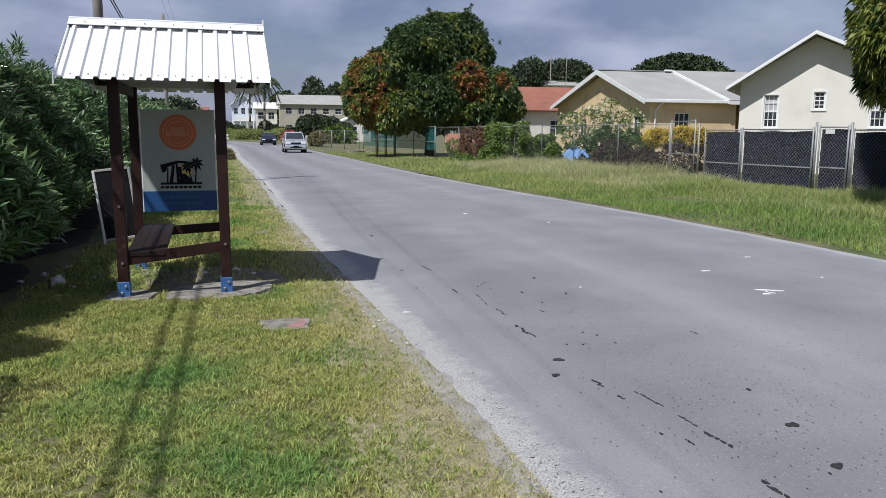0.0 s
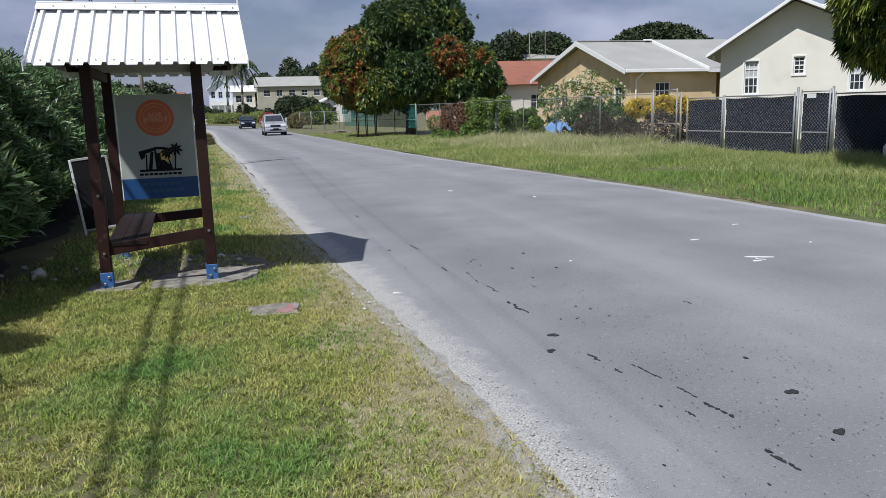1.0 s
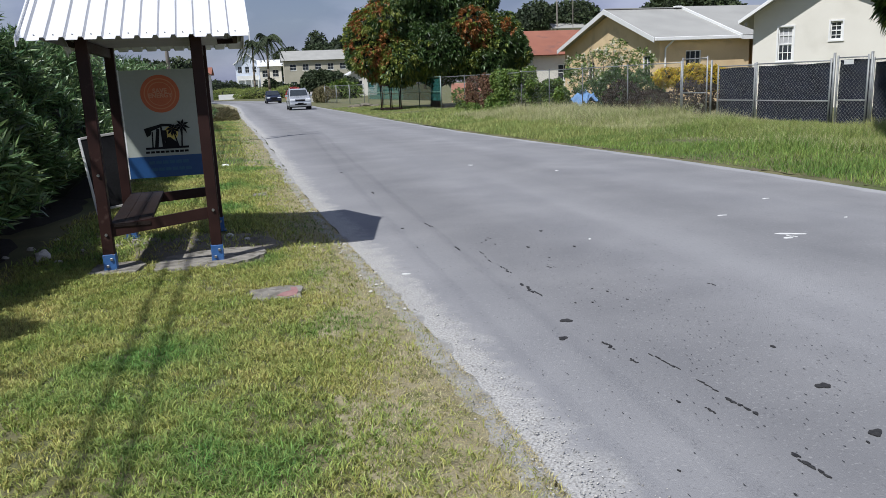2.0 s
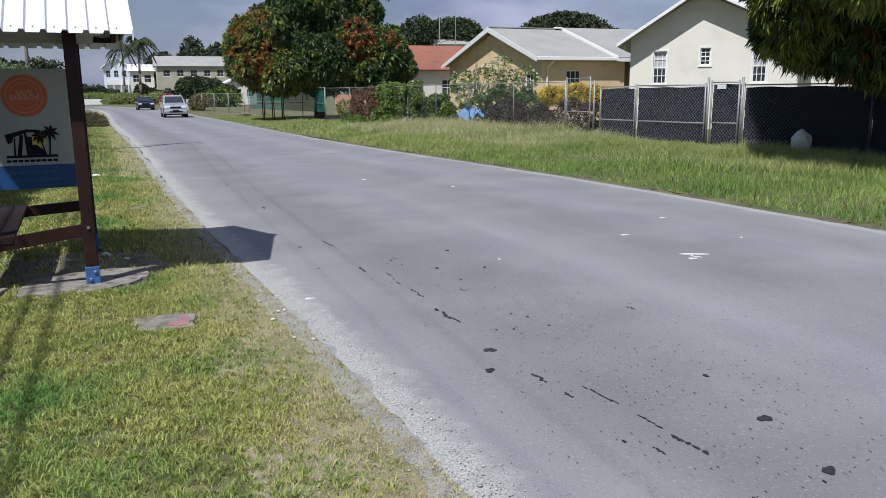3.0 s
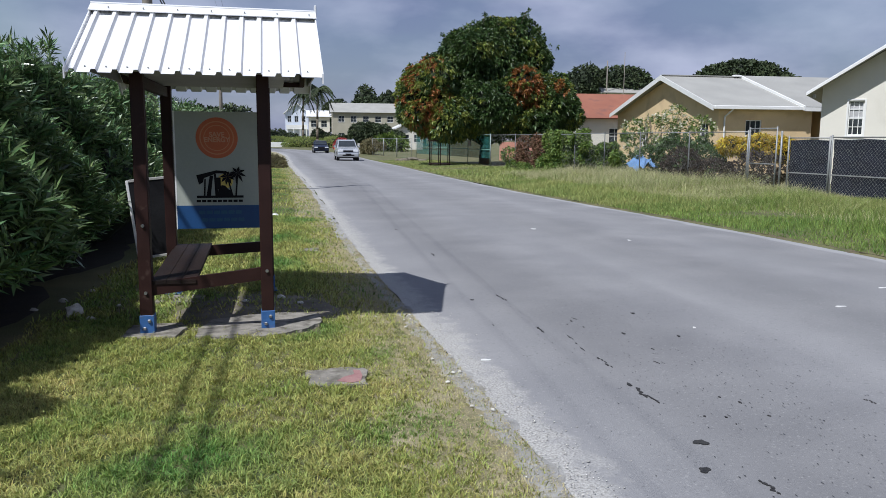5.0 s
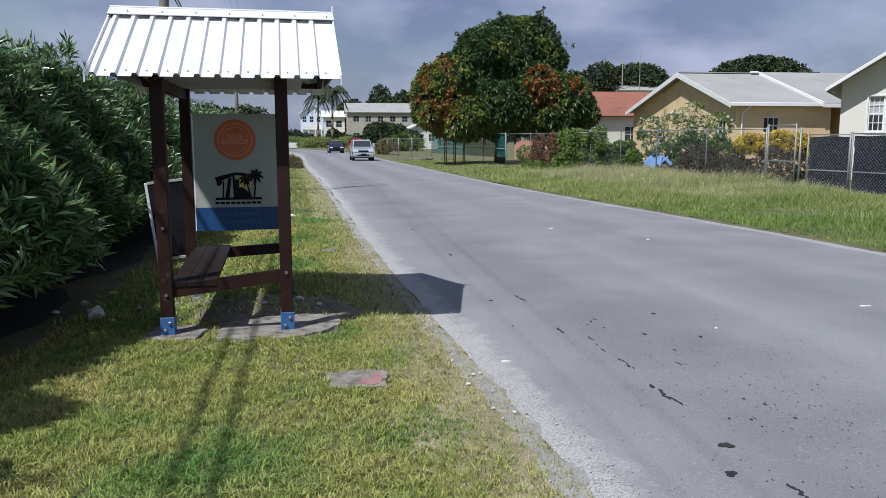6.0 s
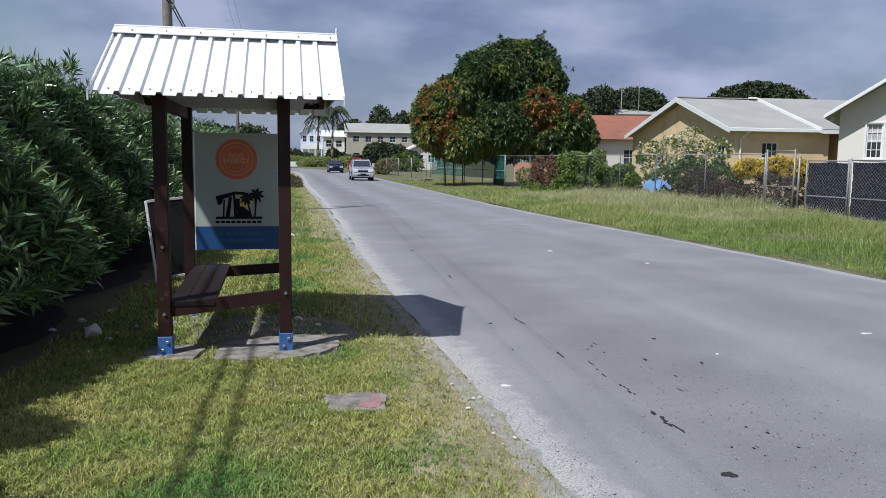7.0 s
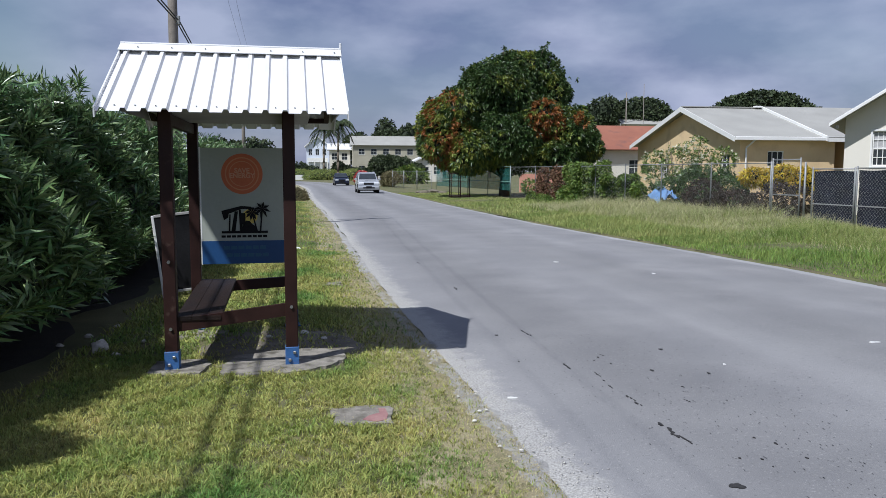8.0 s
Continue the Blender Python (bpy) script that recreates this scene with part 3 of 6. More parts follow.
    # low rails and bench
    def bar(name, y, za, zb, mat=M_brown):
        bm = bmesh.new()
        prism(bm, [(X0 + 0.05, za - 0.055), (X1 - 0.05, zb - 0.055), (X1 - 0.05, zb + 0.055), (X0 + 0.05, za + 0.055)], "y", y - 0.022, y + 0.022)
        part(name, bm, mat, b)
    bar("rail", Y0, 0.385, 0.49)
    bar("rail", Y1, 0.44, 0.49)
    for x in (X0 + 0.03, X0 + 0.33):
        bm = bmesh.new()
        prism(bm, [(Y0 + 0.03, 0.36), (Y1, 0.43), (Y1, 0.49), (Y0 + 0.03, 0.42)], "x", x - 0.022, x + 0.022)
        part("bench_bearer", bm, M_bench, b)
    for i in range(3):
        x = X0 + 0.045 + i * 0.122
        bm = bmesh.new()
        prism(bm, [(Y0 - 0.03, 0.425), (Y1 + 0.04, 0.495), (Y1 + 0.04, 0.53), (Y0 - 0.03, 0.46)], "x", x, x + 0.118)
        part("bench_plank", bm, M_bench, b)
    for x, z in ((X0, 0.36), (X1, 0.52), (X0, 0.93)):
        bm = bmesh.new()
        rod(bm, (x, Y0 - 0.05, z), (x, Y0 - 0.066, z), 0.014, 8)
        part("coach_bolt", bm, M_bolt, b)
    # sign board between the rear posts
    sx0, sx1, sz0, sz1, sy = -2.925 + 2.5, -2.075 + 2.5, 0.705, 1.93, Y1 - 0.075
    s = boxed("sign_board", ((sx0 + sx1) / 2, sy, (sz0 + sz1) / 2), (sx1 - sx0, 0.012, sz1 - sz0), M_signg, b, 0.0, "pale grey printed sign with orange disc and blue band")
    fy = sy - 0.009
    W, H = sx1 - sx0, sz1 - sz0

    def flat(name, outline, mat, lift=0.0, lab=""):
        bm = bmesh.new()
        prism(bm, [(sx0 + u * W, sz1 - v * H) for u, v in outline], "y", fy - 0.0015 - lift, fy + 0.002 - lift)
        return part(name, bm, mat, s, lab)

    flat("blue_band", [(0, 0.80), (1, 0.80), (1, 1), (0, 1)], M_signb)
    a = W / H

    def disc(name, cu, cv, r, mat, lift, inner=None, n=36):
        bm = bmesh.new()
        cx, cz = sx0 + cu * W, sz1 - cv * H
        if inner is None:
            prism(bm, [(cx + r * math.cos(k * 2 * math.pi / n), cz + r * math.sin(k * 2 * math.pi / n)) for k in range(n)], "y", fy - 0.0015 - lift, fy + 0.002 - lift)
        else:
            for k in range(n):
                c0, s0 = math.cos(k * 2 * math.pi / n), math.sin(k * 2 * math.pi / n)
                c1, s1 = math.cos((k + 1) * 2 * math.pi / n), math.sin((k + 1) * 2 * math.pi / n)
                prism(bm, [(cx + r * c0, cz + r * s0), (cx + r * c1, cz + r * s1), (cx + inner * c1, cz + inner * s1), (cx + inner * c0, cz + inner * s0)], "y", fy - 0.0015 - lift, fy + 0.001 - lift)
        return part(name, bm, mat, s)

    disc("orange_disc", 0.50, 0.222, 0.213, M_orange, 0.0)
    disc("disc_ring", 0.50, 0.222, 0.175, M_signo2, 0.003, 0.163)
    disc("disc_ring", 0.50, 0.222, 0.135, M_signo2, 0.003, 0.127)
    for word, v in (("SAVE", 0.212), ("ENERGY", 0.256)):
        cu = bpy.data.curves.new("lettering", "FONT")
        cu.body, cu.align_x, cu.size, cu.extrude, cu.offset = word, "CENTER", 0.07, 0.0012, 0.0022
        cu.materials.append(M_signl)
        tx = new("lettering", cu)
        tx.matrix_world = pose(sx0 + 0.5 * W, fy - 0.0035, sz1 - v * H, 90, 0, 0)
        tx.parent = s
    # black picture: pump, hut and two palms
    flat("pump_beam", [(0.24, 0.54), (0.48, 0.498), (0.60, 0.505), (0.62, 0.525), (0.48, 0.525), (0.33, 0.565), (0.32, 0.60), (0.27, 0.62)], M_black)
    flat("pump_leg", [(0.40, 0.545), (0.44, 0.545), (0.405, 0.72), (0.355, 0.72)], M_black)
    flat("pump_leg", [(0.335, 0.57), (0.352, 0.57), (0.342, 0.72), (0.322, 0.72)], M_black)
    flat("pump_leg", [(0.45, 0.53), (0.475, 0.53), (0.50, 0.72), (0.46, 0.72)], M_black)
    disc("sun_disc", 0.585, 0.59, 0.078, M_signy, 0.0)
    flat("rocks", [(0.49, 0.72), (0.50, 0.66), (0.54, 0.625), (0.58, 0.63), (0.62, 0.66), (0.66, 0.68), (0.68, 0.72)], M_black, 0.003)
    flat("hut", [(0.46, 0.56), (0.53, 0.56), (0.53, 0.66), (0.46, 0.66)], M_black, 0.003)
    flat("picture_base", [(0.24, 0.715), (0.80, 0.715), (0.80, 0.735), (0.24, 0.735)], M_black, 0.005)
    for bu, tu, tv, h in ((0.66, 0.61, 0.555, 0.09), (0.70, 0.735, 0.525, 0.11)):
        flat("palm_trunk", [(bu, 0.72), (bu + 0.02, 0.72), (tu + 0.01, tv), (tu - 0.006, tv)], M_black, 0.006)
        for k in range(8):
            g = k * math.pi / 4 + 0.2
            du, dv = math.cos(g), math.sin(g) * a
            pu, pv = -math.sin(g) * 0.018, math.cos(g) * 0.018 * a
            flat("palm_frond", [(tu, tv), (tu + du * 0.05 + pu, tv + dv * 0.05 + pv), (tu + du * h, tv + dv * h + 0.012), (tu + du * 0.05 - pu, tv + dv * 0.05 - pv)], M_black, 0.008)
    for k in range(9):
        u = 0.235 + k * 0.063
        flat("lettering_bar", [(u, 0.752), (u + 0.05, 0.752), (u + 0.05, 0.772), (u, 0.772)], M_black)
    for v, u0 in ((0.845, 0.26), (0.91, 0.29)):
        for k in range(6):
            u = u0 + k * 0.088
            flat("lettering_bar", [(u, v), (u + 0.072, v), (u + 0.072, v + 0.03), (u, v + 0.03)], M_signt, 0.003)
    for x in (sx0 - 0.002, sx1 + 0.002):
        boxed("sign_batten", (x, sy + 0.002, (sz0 + sz1) / 2), (0.016, 0.02, H + 0.01), M_white, b, 0.002)


build_shelter()


def slab(name, outline, z0, z1, mat, label, cat, seed=0):
    rng = random.Random(seed)
    pts = []
    n = len(outline)
    for i in range(n):
        a, c = Vector(outline[i]), Vector(outline[(i + 1) % n])
        for k in range(6):
            q = a.lerp(c, k / 6)
            pts.append((q.x + rng.uniform(-0.018, 0.018), q.y + rng.uniform(-0.018, 0.018)))
    bm = bmesh.new()
    prism(bm, pts, "z", z0, z1)
    return tagged(part(name, bm, mat), label, cat)


slab("concrete_pad", [(-3.2, 7.86), (-2.98, 7.78), (-2.75, 7.8), (-2.72, 8.12), (-2.8, 8.3), (-3.2, 8.26)], -0.1, 0.016, M_concrete, "rough grey concrete pad under a shelter post", "pad", 1)
slab("concrete_pad", [(-2.62, 7.8), (-2.3, 7.7), (-1.95, 7.74), (-1.68, 7.94), (-1.54, 8.2), (-1.58, 8.52), (-1.95, 8.62), (-2.55, 8.4)], -0.1, 0.015, M_concrete, "worn grey concrete floor pad under the bus shelter", "pad", 2)


def soil_patch(name, cx, cy, rx, ry, z, mat, label, seed):
    """A low mound of bare earth with a ragged outline."""
    n, rings = 44, 6
    verts, faces = [(cx, cy, z)], []
    for k in range(1, rings + 1):
        for i in range(n):
            a = i * 2 * math.pi / n
            q = k / rings * (1 + 0.22 * noise.noise(Vector((math.cos(a) * 2.2, math.sin(a) * 2.2, seed))) + 0.14 * noise.noise(Vector((math.cos(a) * 7, math.sin(a) * 7, seed + 3))))
            x, y = cx + rx * q * math.cos(a), cy + ry * q * math.sin(a)
            verts.append((x, y, (z if k < rings else z - 0.05) + 0.004 * noise.noise(Vector((x * 9, y * 9, seed)))))
    for i in range(n):
        faces.append((0, 1 + i, 1 + (i + 1) % n))
    for k in range(rings - 1):
        for i in range(n):
            a, b_ = 1 + k * n + i, 1 + k * n + (i + 1) % n
            faces.append((a, a + n, b_ + n, b_))
    tagged(raw(name, verts, faces, mat, smooth=True), label, "soil", kind="structure")


soil_patch("bare_soil", -2.15, 8.75, 0.85, 0.95, 0.006, M_dirt, "trodden bare earth around the shelter floor", 4)
# ground sheets along the hedge foot with the deep shade put into their colour
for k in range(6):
    soil_patch("hedge_shade_soil", -5.7, 8.9 + k * 3.3, 1.6, 2.9, 0.03 + 0.004 * (k % 2), M_shadesoil, "earth and leaf litter below the hedge, blackened to stand for its shade", 7 + k)
slab("concrete_pad", [(-3.2, 9.25), (-2.75, 9.25), (-2.75, 9.6), (-3.2, 9.6)], -0.1, 0.010, M_concrete, "rough grey concrete pad under a shelter post", "pad", 5)
cover = slab("manhole_cover", [(-1.69, 6.72), (-1.45, 6.77), (-1.25, 6.72), (-1.28, 6.36), (-1.48, 6.35), (-1.64, 6.31)], -0.1, 0.002, M_concrete, "concrete cover slab with faded pink paint in the grass", "cover slab", 3)
bm = bmesh.new()
prism(bm, [(-1.47, 6.44), (-1.38, 6.38), (-1.31, 6.41), (-1.29, 6.53), (-1.3, 6.66), (-1.35, 6.68), (-1.345, 6.57), (-1.42, 6.52)], "z", -0.004, 0.006)
part("paint_patch", bm, M_pink, cover, "faded pink paint patch")
slab("manhole_cover", [(-1.96, 13.0), (-1.53, 13.15), (-1.54, 12.8), (-1.92, 12.76)], -0.1, 0.0, M_concrete, "small pale concrete cover slab in the grass", "cover slab", 4)


def rock(name, loc, s, mat, label, seed, cat="rock"):
    bm = bmesh.new()
    bmesh.ops.create_icosphere(bm, subdivisions=2, radius=1.0)
    for v in bm.verts:
        k = 1 + 0.45 * noise.noise(v.co * 1.3 + Vector((seed * 3.1, 0, 0)))
        v.co = Vector((v.co.x * s[0] * k, v.co.y * s[1] * k, v.co.z * s[2] * k)) + Vector(loc)
    return tagged(part(name, bm, mat), label, cat)


rock("litter", (-2.4, 18.2, 0.02), (0.09, 0.06, 0.03), M_white, "crumpled white paper litter lying on the grass", 21, "litter")
rock("rock", (-3.8, 8.73, 0.05), (0.085, 0.07, 0.075), M_pebble, "broken pale concrete lump lying on the grass", 1)
for i, (x, y, k) in enumerate(((-3.62, 8.55, 0.03), (-4.1, 9.4, 0.035), (-4.25, 9.0, 0.03), (-3.5, 9.1, 0.02), (-3.95, 9.9, 0.03), (-2.3, 9.15, 0.025), (-1.95, 9.3, 0.035), (-1.75, 9.0, 0.025))):
    rock("rubble", (x, y, 0.02), (k * 1.3, k, k * 0.7), M_pebble, "small pale lump of broken concrete on the soil", 30 + i, "rubble")


# ---- leaning board behind the shelter ----
def build_board():
    t = thing("old_notice_board", (-3.62, 11.9, -0.09), "weathered dark board with white metal frame leaning by the hedge", "board", turn=8)
    m = Matrix.Rotation(radians(-6), 4, "Y")
    boxed("board_panel", (0.0, 0, 0.70), (0.46, 0.02, 1.0), M_black, t, 0.0, "", m)
    for x, fm in ((-0.24, M_white), (0.24, M_soffit)):
        boxed("board_frame", (x, 0, 0.62), (0.035, 0.035, 1.2), fm, t, 0.004, "white painted edge" if fm is M_white else "", m)
    for z in (0.19, 1.21):
        boxed("board_frame", (0, 0, z), (0.445, 0.035, 0.035), M_soffit, t, 0.004, "", m)


build_board()


# ---- foliage ----
def whorl_leaves(centers, axes, per, length, width, rng, tilt=0.9):
    """Points and directions of leaves that stand round each stem tip."""
    n = len(centers)
    a = rng.uniform(0, 2 * np.pi, (n, per))
    u = unit(np.cross(axes, rng.normal(size=(n, 3))))
    v = np.cross(axes, u)
    t = rng.uniform(0.35, 1.0, (n, per, 1)) * tilt
    way = axes[:, None] * (1 - t * 0.6) + (u[:, None] * np.cos(a)[..., None] + v[:, None] * np.sin(a)[..., None]) * t
    way = unit(way)
    back = rng.uniform(0, 0.16, (n, per, 1))
    at = centers[:, None] - axes[:, None] * back
    return at.reshape(-1, 3), way.reshape(-1, 3)


def hedge_x(y, z):
    """Outer face of the oleander hedge, leaning back as it rises."""
    return -4.1 - 0.62 * np.clip(z - 0.95, 0, 2.2) - 0.75 * np.clip(0.75 - z, 0, 0.75) + 0.2 * np.sin(y * 0.9 + 1) + 0.16 * np.sin(y * 2.3 + z * 2) + 0.1 * np.sin(y * 5.1 + z * 4.3)


def build_hedge():
    rng = np.random.default_rng(5)
    h = thing("oleander_hedge", (-5.5, 12, 0), "tall dense dark green oleander hedge with narrow leaves", "hedge")
    inv = np.array([5.5, -12, 0])
    # near-black shell behind the outer leaves: shade inside the hedge, put in as colour
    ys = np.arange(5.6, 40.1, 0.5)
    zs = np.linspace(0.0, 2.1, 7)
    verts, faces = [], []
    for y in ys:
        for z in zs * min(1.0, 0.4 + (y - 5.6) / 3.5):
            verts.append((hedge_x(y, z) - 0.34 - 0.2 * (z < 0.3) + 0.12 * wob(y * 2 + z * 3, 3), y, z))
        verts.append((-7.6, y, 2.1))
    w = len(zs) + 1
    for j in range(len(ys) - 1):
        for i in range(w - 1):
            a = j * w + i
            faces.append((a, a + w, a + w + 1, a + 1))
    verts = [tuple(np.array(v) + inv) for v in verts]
    tagged(raw("shade_core", verts, faces, M_coreshade, h), kind="stuff")
    n = 14500
    y = np.concatenate([rng.uniform(5.4, 17, int(n * 0.78)), rng.uniform(17, 40, int(n * 0.22))])
    n = len(y)
    z = 2.6 * rng.uniform(0.13, 1, n) ** 0.75
    top = 2.5 + 0.16 * np.sin(y * 1.7) + 0.1 * np.sin(y * 4.1 + 1)
    top = top * np.clip(0.45 + (y - 5.4) / 3.2, 0, 1)
    z = np.minimum(z, top + rng.uniform(-0.2, 0.15, n))
    x = hedge_x(y, z) - np.abs(rng.normal(0, 0.1, n)) + 0.26 * rng.uniform(size=n) ** 2 - 0.25 * (z < 0.35)
    roof = rng.uniform(size=n) < 0.22
    x = np.where(roof, rng.uniform(-7.5, -4.9, n), x)
    z = np.where(roof, top + rng.uniform(-0.35, 0.25, n), z)
    c = np.column_stack([x, y, z])
    # sprays of leaves with dark hollows between them
    tuft = np.array([noise.noise(Vector(q) * 3.2) for q in c])
    s = (tuft > 0.06) | (rng.uniform(size=n) < 0.1)
    c, roof, n = c[s], roof[s], int(s.sum())
    ax = unit(np.column_stack([np.where(roof, rng.normal(0, 0.4, n), rng.uniform(0.25, 0.9, n)), rng.normal(-0.25, 0.4, n), np.where(roof, 1.0, rng.uniform(0.35, 1.1, n))]))
    at, way = whorl_leaves(c, ax, 11, 0.15, 0.02, rng, 0.95)
    leaves("leaves", at + inv, way, rng.uniform(0.13, 0.24, len(at)), rng.uniform(0.021, 0.036, len(at)), M_olea, h, rng, 0.08, "stuff")
    # a few upright shoots that break the outline
    n = 260
    y = rng.uniform(7.2, 20, n)
    top = 2.5 + 0.16 * np.sin(y * 1.7) + 0.1 * np.sin(y * 4.1 + 1)
    c = np.column_stack([rng.uniform(-6.0, -4.75, n), y, top + rng.uniform(-0.15, 0.14, n)])
    ax = unit(np.column_stack([rng.normal(0, 0.3, n), rng.normal(0, 0.3, n), np.ones(n)]))
    at, way = whorl_leaves(c, ax, 14, 0.17, 0.02, rng, 0.8)
    leaves("shoot_tuft", at + inv, way, rng.uniform(0.1, 0.18, len(at)), rng.uniform(0.014, 0.022, len(at)), M_olea, h, rng, 0.05, "stuff")
    c = np.column_stack([rng.uniform(-4.9, -4.7, 3), rng.uniform(8.2, 8.8, 3), rng.uniform(1.95, 2.1, 3)])
    at, way = whorl_leaves(c, unit(rng.normal(size=(3, 3))), 5, 0.05, 0.03, rng)
    leaves("blossom", at + inv, way, 0.03, 0.025, M_redbloom, h, rng, 0.1, "stuff")


build_hedge()


def blob_points(rng, lobes, n):
    """Points near the shell of several rounded lobes, outside all the others."""
    lobes = np.array(lobes, dtype=float)
    area = (lobes[:, 3] * lobes[:, 4] + lobes[:, 3] * lobes[:, 5])
    pick = rng.choice(len(lobes), n * 2, p=area / area.sum())
    d = unit(rng.normal(size=(n * 2, 3)))
    L = lobes[pick]
    r = rng.uniform(0.82, 1.06, (n * 2, 1))
    p = L[:, :3] + d * L[:, 3:6] * r
    inside = np.zeros(n * 2, bool)
    for k, q in enumerate(lobes):
        inside |= (((p - q[:3]) / q[3:6]) ** 2).sum(1) < 0.62
    keep = ~inside
    nr = unit(d / L[:, 3:6])
    return p[keep][:n], nr[keep][:n], pick[keep][:n]


# rough near-black ball in each lobe, painting the shade deep between the leaves
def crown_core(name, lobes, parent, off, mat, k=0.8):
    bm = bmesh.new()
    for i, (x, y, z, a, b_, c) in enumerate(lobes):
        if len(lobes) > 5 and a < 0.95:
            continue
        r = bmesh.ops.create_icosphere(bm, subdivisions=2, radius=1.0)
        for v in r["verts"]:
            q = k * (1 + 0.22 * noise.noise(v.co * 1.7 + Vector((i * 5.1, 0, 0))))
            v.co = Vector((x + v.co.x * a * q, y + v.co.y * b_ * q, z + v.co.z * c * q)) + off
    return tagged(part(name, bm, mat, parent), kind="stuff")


def tree(name, loc, lobes, n, per, length, width, mats, label, seed, trunk_r=0.3, category="tree", droop=0.35, core=0.78, clump=0.5, sprigs=()):
    """A trunk with limbs to each lobe, and a crown of leaf whorls; mats: (material, share) or a function of place."""
    rng = np.random.default_rng(seed)
    t = thing(name, loc, label, category)
    off = -Vector(loc)
    zmin = min(q[2] for q in lobes)
    fork = Vector((loc[0], loc[1], loc[2] + max(0.8, (zmin - loc[2]) * 0.45)))
    bm = bmesh.new()
    rod(bm, Vector(loc) + off - Vector((0, 0, 0.1)), fork + off, trunk_r * 1.25, 10, trunk_r * 0.9)
    part("trunk", bm, M_bark, t, smooth=True)
    for q in lobes:
        mid = fork.lerp(Vector(q[:3]), 0.5) + Vector((rng.normal(0, 0.15), rng.normal(0, 0.15), 0.2))
        bm = bmesh.new()
        rod(bm, fork + off, mid + off, trunk_r * 0.6, 7, trunk_r * 0.4)
        rod(bm, mid + off, Vector(q[:3]) + off, trunk_r * 0.4, 7, trunk_r * 0.15)
        part("limb", bm, M_bark, t, smooth=True)
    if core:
        crown_core("crown_shade", lobes, t, off, M_coreshade, core)
    p, nr, pick = blob_points(rng, lobes, n)
    ax = unit(nr + np.array([0, 0, 0.25]) + rng.normal(0, 0.35, nr.shape))
    # clumps: bulges with dark hollows between them
    big = np.array([noise.noise(Vector(q) * 0.75) for q in p])
    gap = np.array([noise.noise(Vector(q) * 1.5 + Vector((9, 0, 0))) for q in p])
    p = p + nr * (0.5 * clump * big)[:, None]
    s = (gap > -0.16) | (rng.uniform(size=len(p)) < 1 - 0.7 * clump)
    p, nr, pick, ax = p[s], nr[s], pick[s], ax[s]
    choice = mats(p, nr, pick, rng)
    for k, (mname, mat) in enumerate((("leaves", M_mango), ("young_leaves", M_mangoy), ("red_leaves", M_mangor))):
        s = choice == k
        if s.any():
            at, way = whorl_leaves(p[s], ax[s], per, length, width, rng, 1.0)
            m = len(at)
            leaves(mname, at + np.array(off), way, rng.uniform(0.75, 1.25, m) * length, rng.uniform(0.75, 1.25, m) * width, mat, t, rng, droop, "stuff")
    # thin twigs that stand clear of the crown
    for a, c in sprigs:
        a, c = Vector(a), Vector(c)
        bm = bmesh.new()
        rod(bm, a + off, c + off, 0.035, 5, 0.015)
        part("twig", bm, M_bark, t)
        q = np.array(c)[None] + rng.normal(0, 0.16, (7, 3))
        at, way = whorl_leaves(q, unit(rng.normal(size=(7, 3)) + np.array([0.4, 0, 0.4])), 7, length, width, rng, 1.0)
        leaves("twig_leaves", at + np.array(off), way, length * 0.85, width, M_mango, t, rng, droop, "stuff")
    return t


def bush(name, loc, lobes, n, per, length, width, mat, label, seed, category="bush", core=True, bloom=None, kind=""):
    rng = np.random.default_rng(seed)
    t = thing(name, loc, label, category, kind=kind)
    off = -Vector(loc)
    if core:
        crown_core("shade_core", lobes, t, off, M_coreshade, 0.74)
    p, nr, _ = blob_points(rng, lobes, n)
    ax = unit(nr + np.array([0, 0, 0.3]) + rng.normal(0, 0.4, nr.shape))
    at, way = whorl_leaves(p, ax, per, length, width, rng, 1.0)
    m = len(at)
    leaves("leaves", at + np.array(off), way, rng.uniform(0.7, 1.3, m) * length, rng.uniform(0.7, 1.3, m) * width, mat, t, rng, 0.2, "stuff")
    if bloom:
        bmat, bn, bl = bloom
        s = rng.choice(len(p), bn)
        at, way = whorl_leaves(p[s] + nr[s] * 0.05, ax[s], 5, bl, bl * 0.7, rng)
        leaves("blossom", at + np.array(off), way, bl, bl * 0.7, bmat, t, rng, 0.05, "stuff")
    return t


# ---- houses ----
def wall_grid(bm, axis, at, lo, hi, z0, z1, thick, holes):
    """A wall along x or y made of blocks round its openings; holes: (from, to, low, high)."""
    us = sorted({lo, hi, *[h[0] for h in holes], *[h[1] for h in holes]})
    zs = sorted({z0, z1, *[h[2] for h in holes], *[h[3] for h in holes]})
    for a, b in zip(us, us[1:]):
        for c, d in zip(zs, zs[1:]):
            um, zm = (a + b) / 2, (c + d) / 2
            if any(h[0] < um < h[1] and h[2] < zm < h[3] for h in holes):
                continue
            ctr = (um, at, zm) if axis == "x" else (at, um, zm)
            size = (b - a, thick, d - c) if axis == "x" else (thick, b - a, d - c)
            box(bm, ctr, size)
    return bm


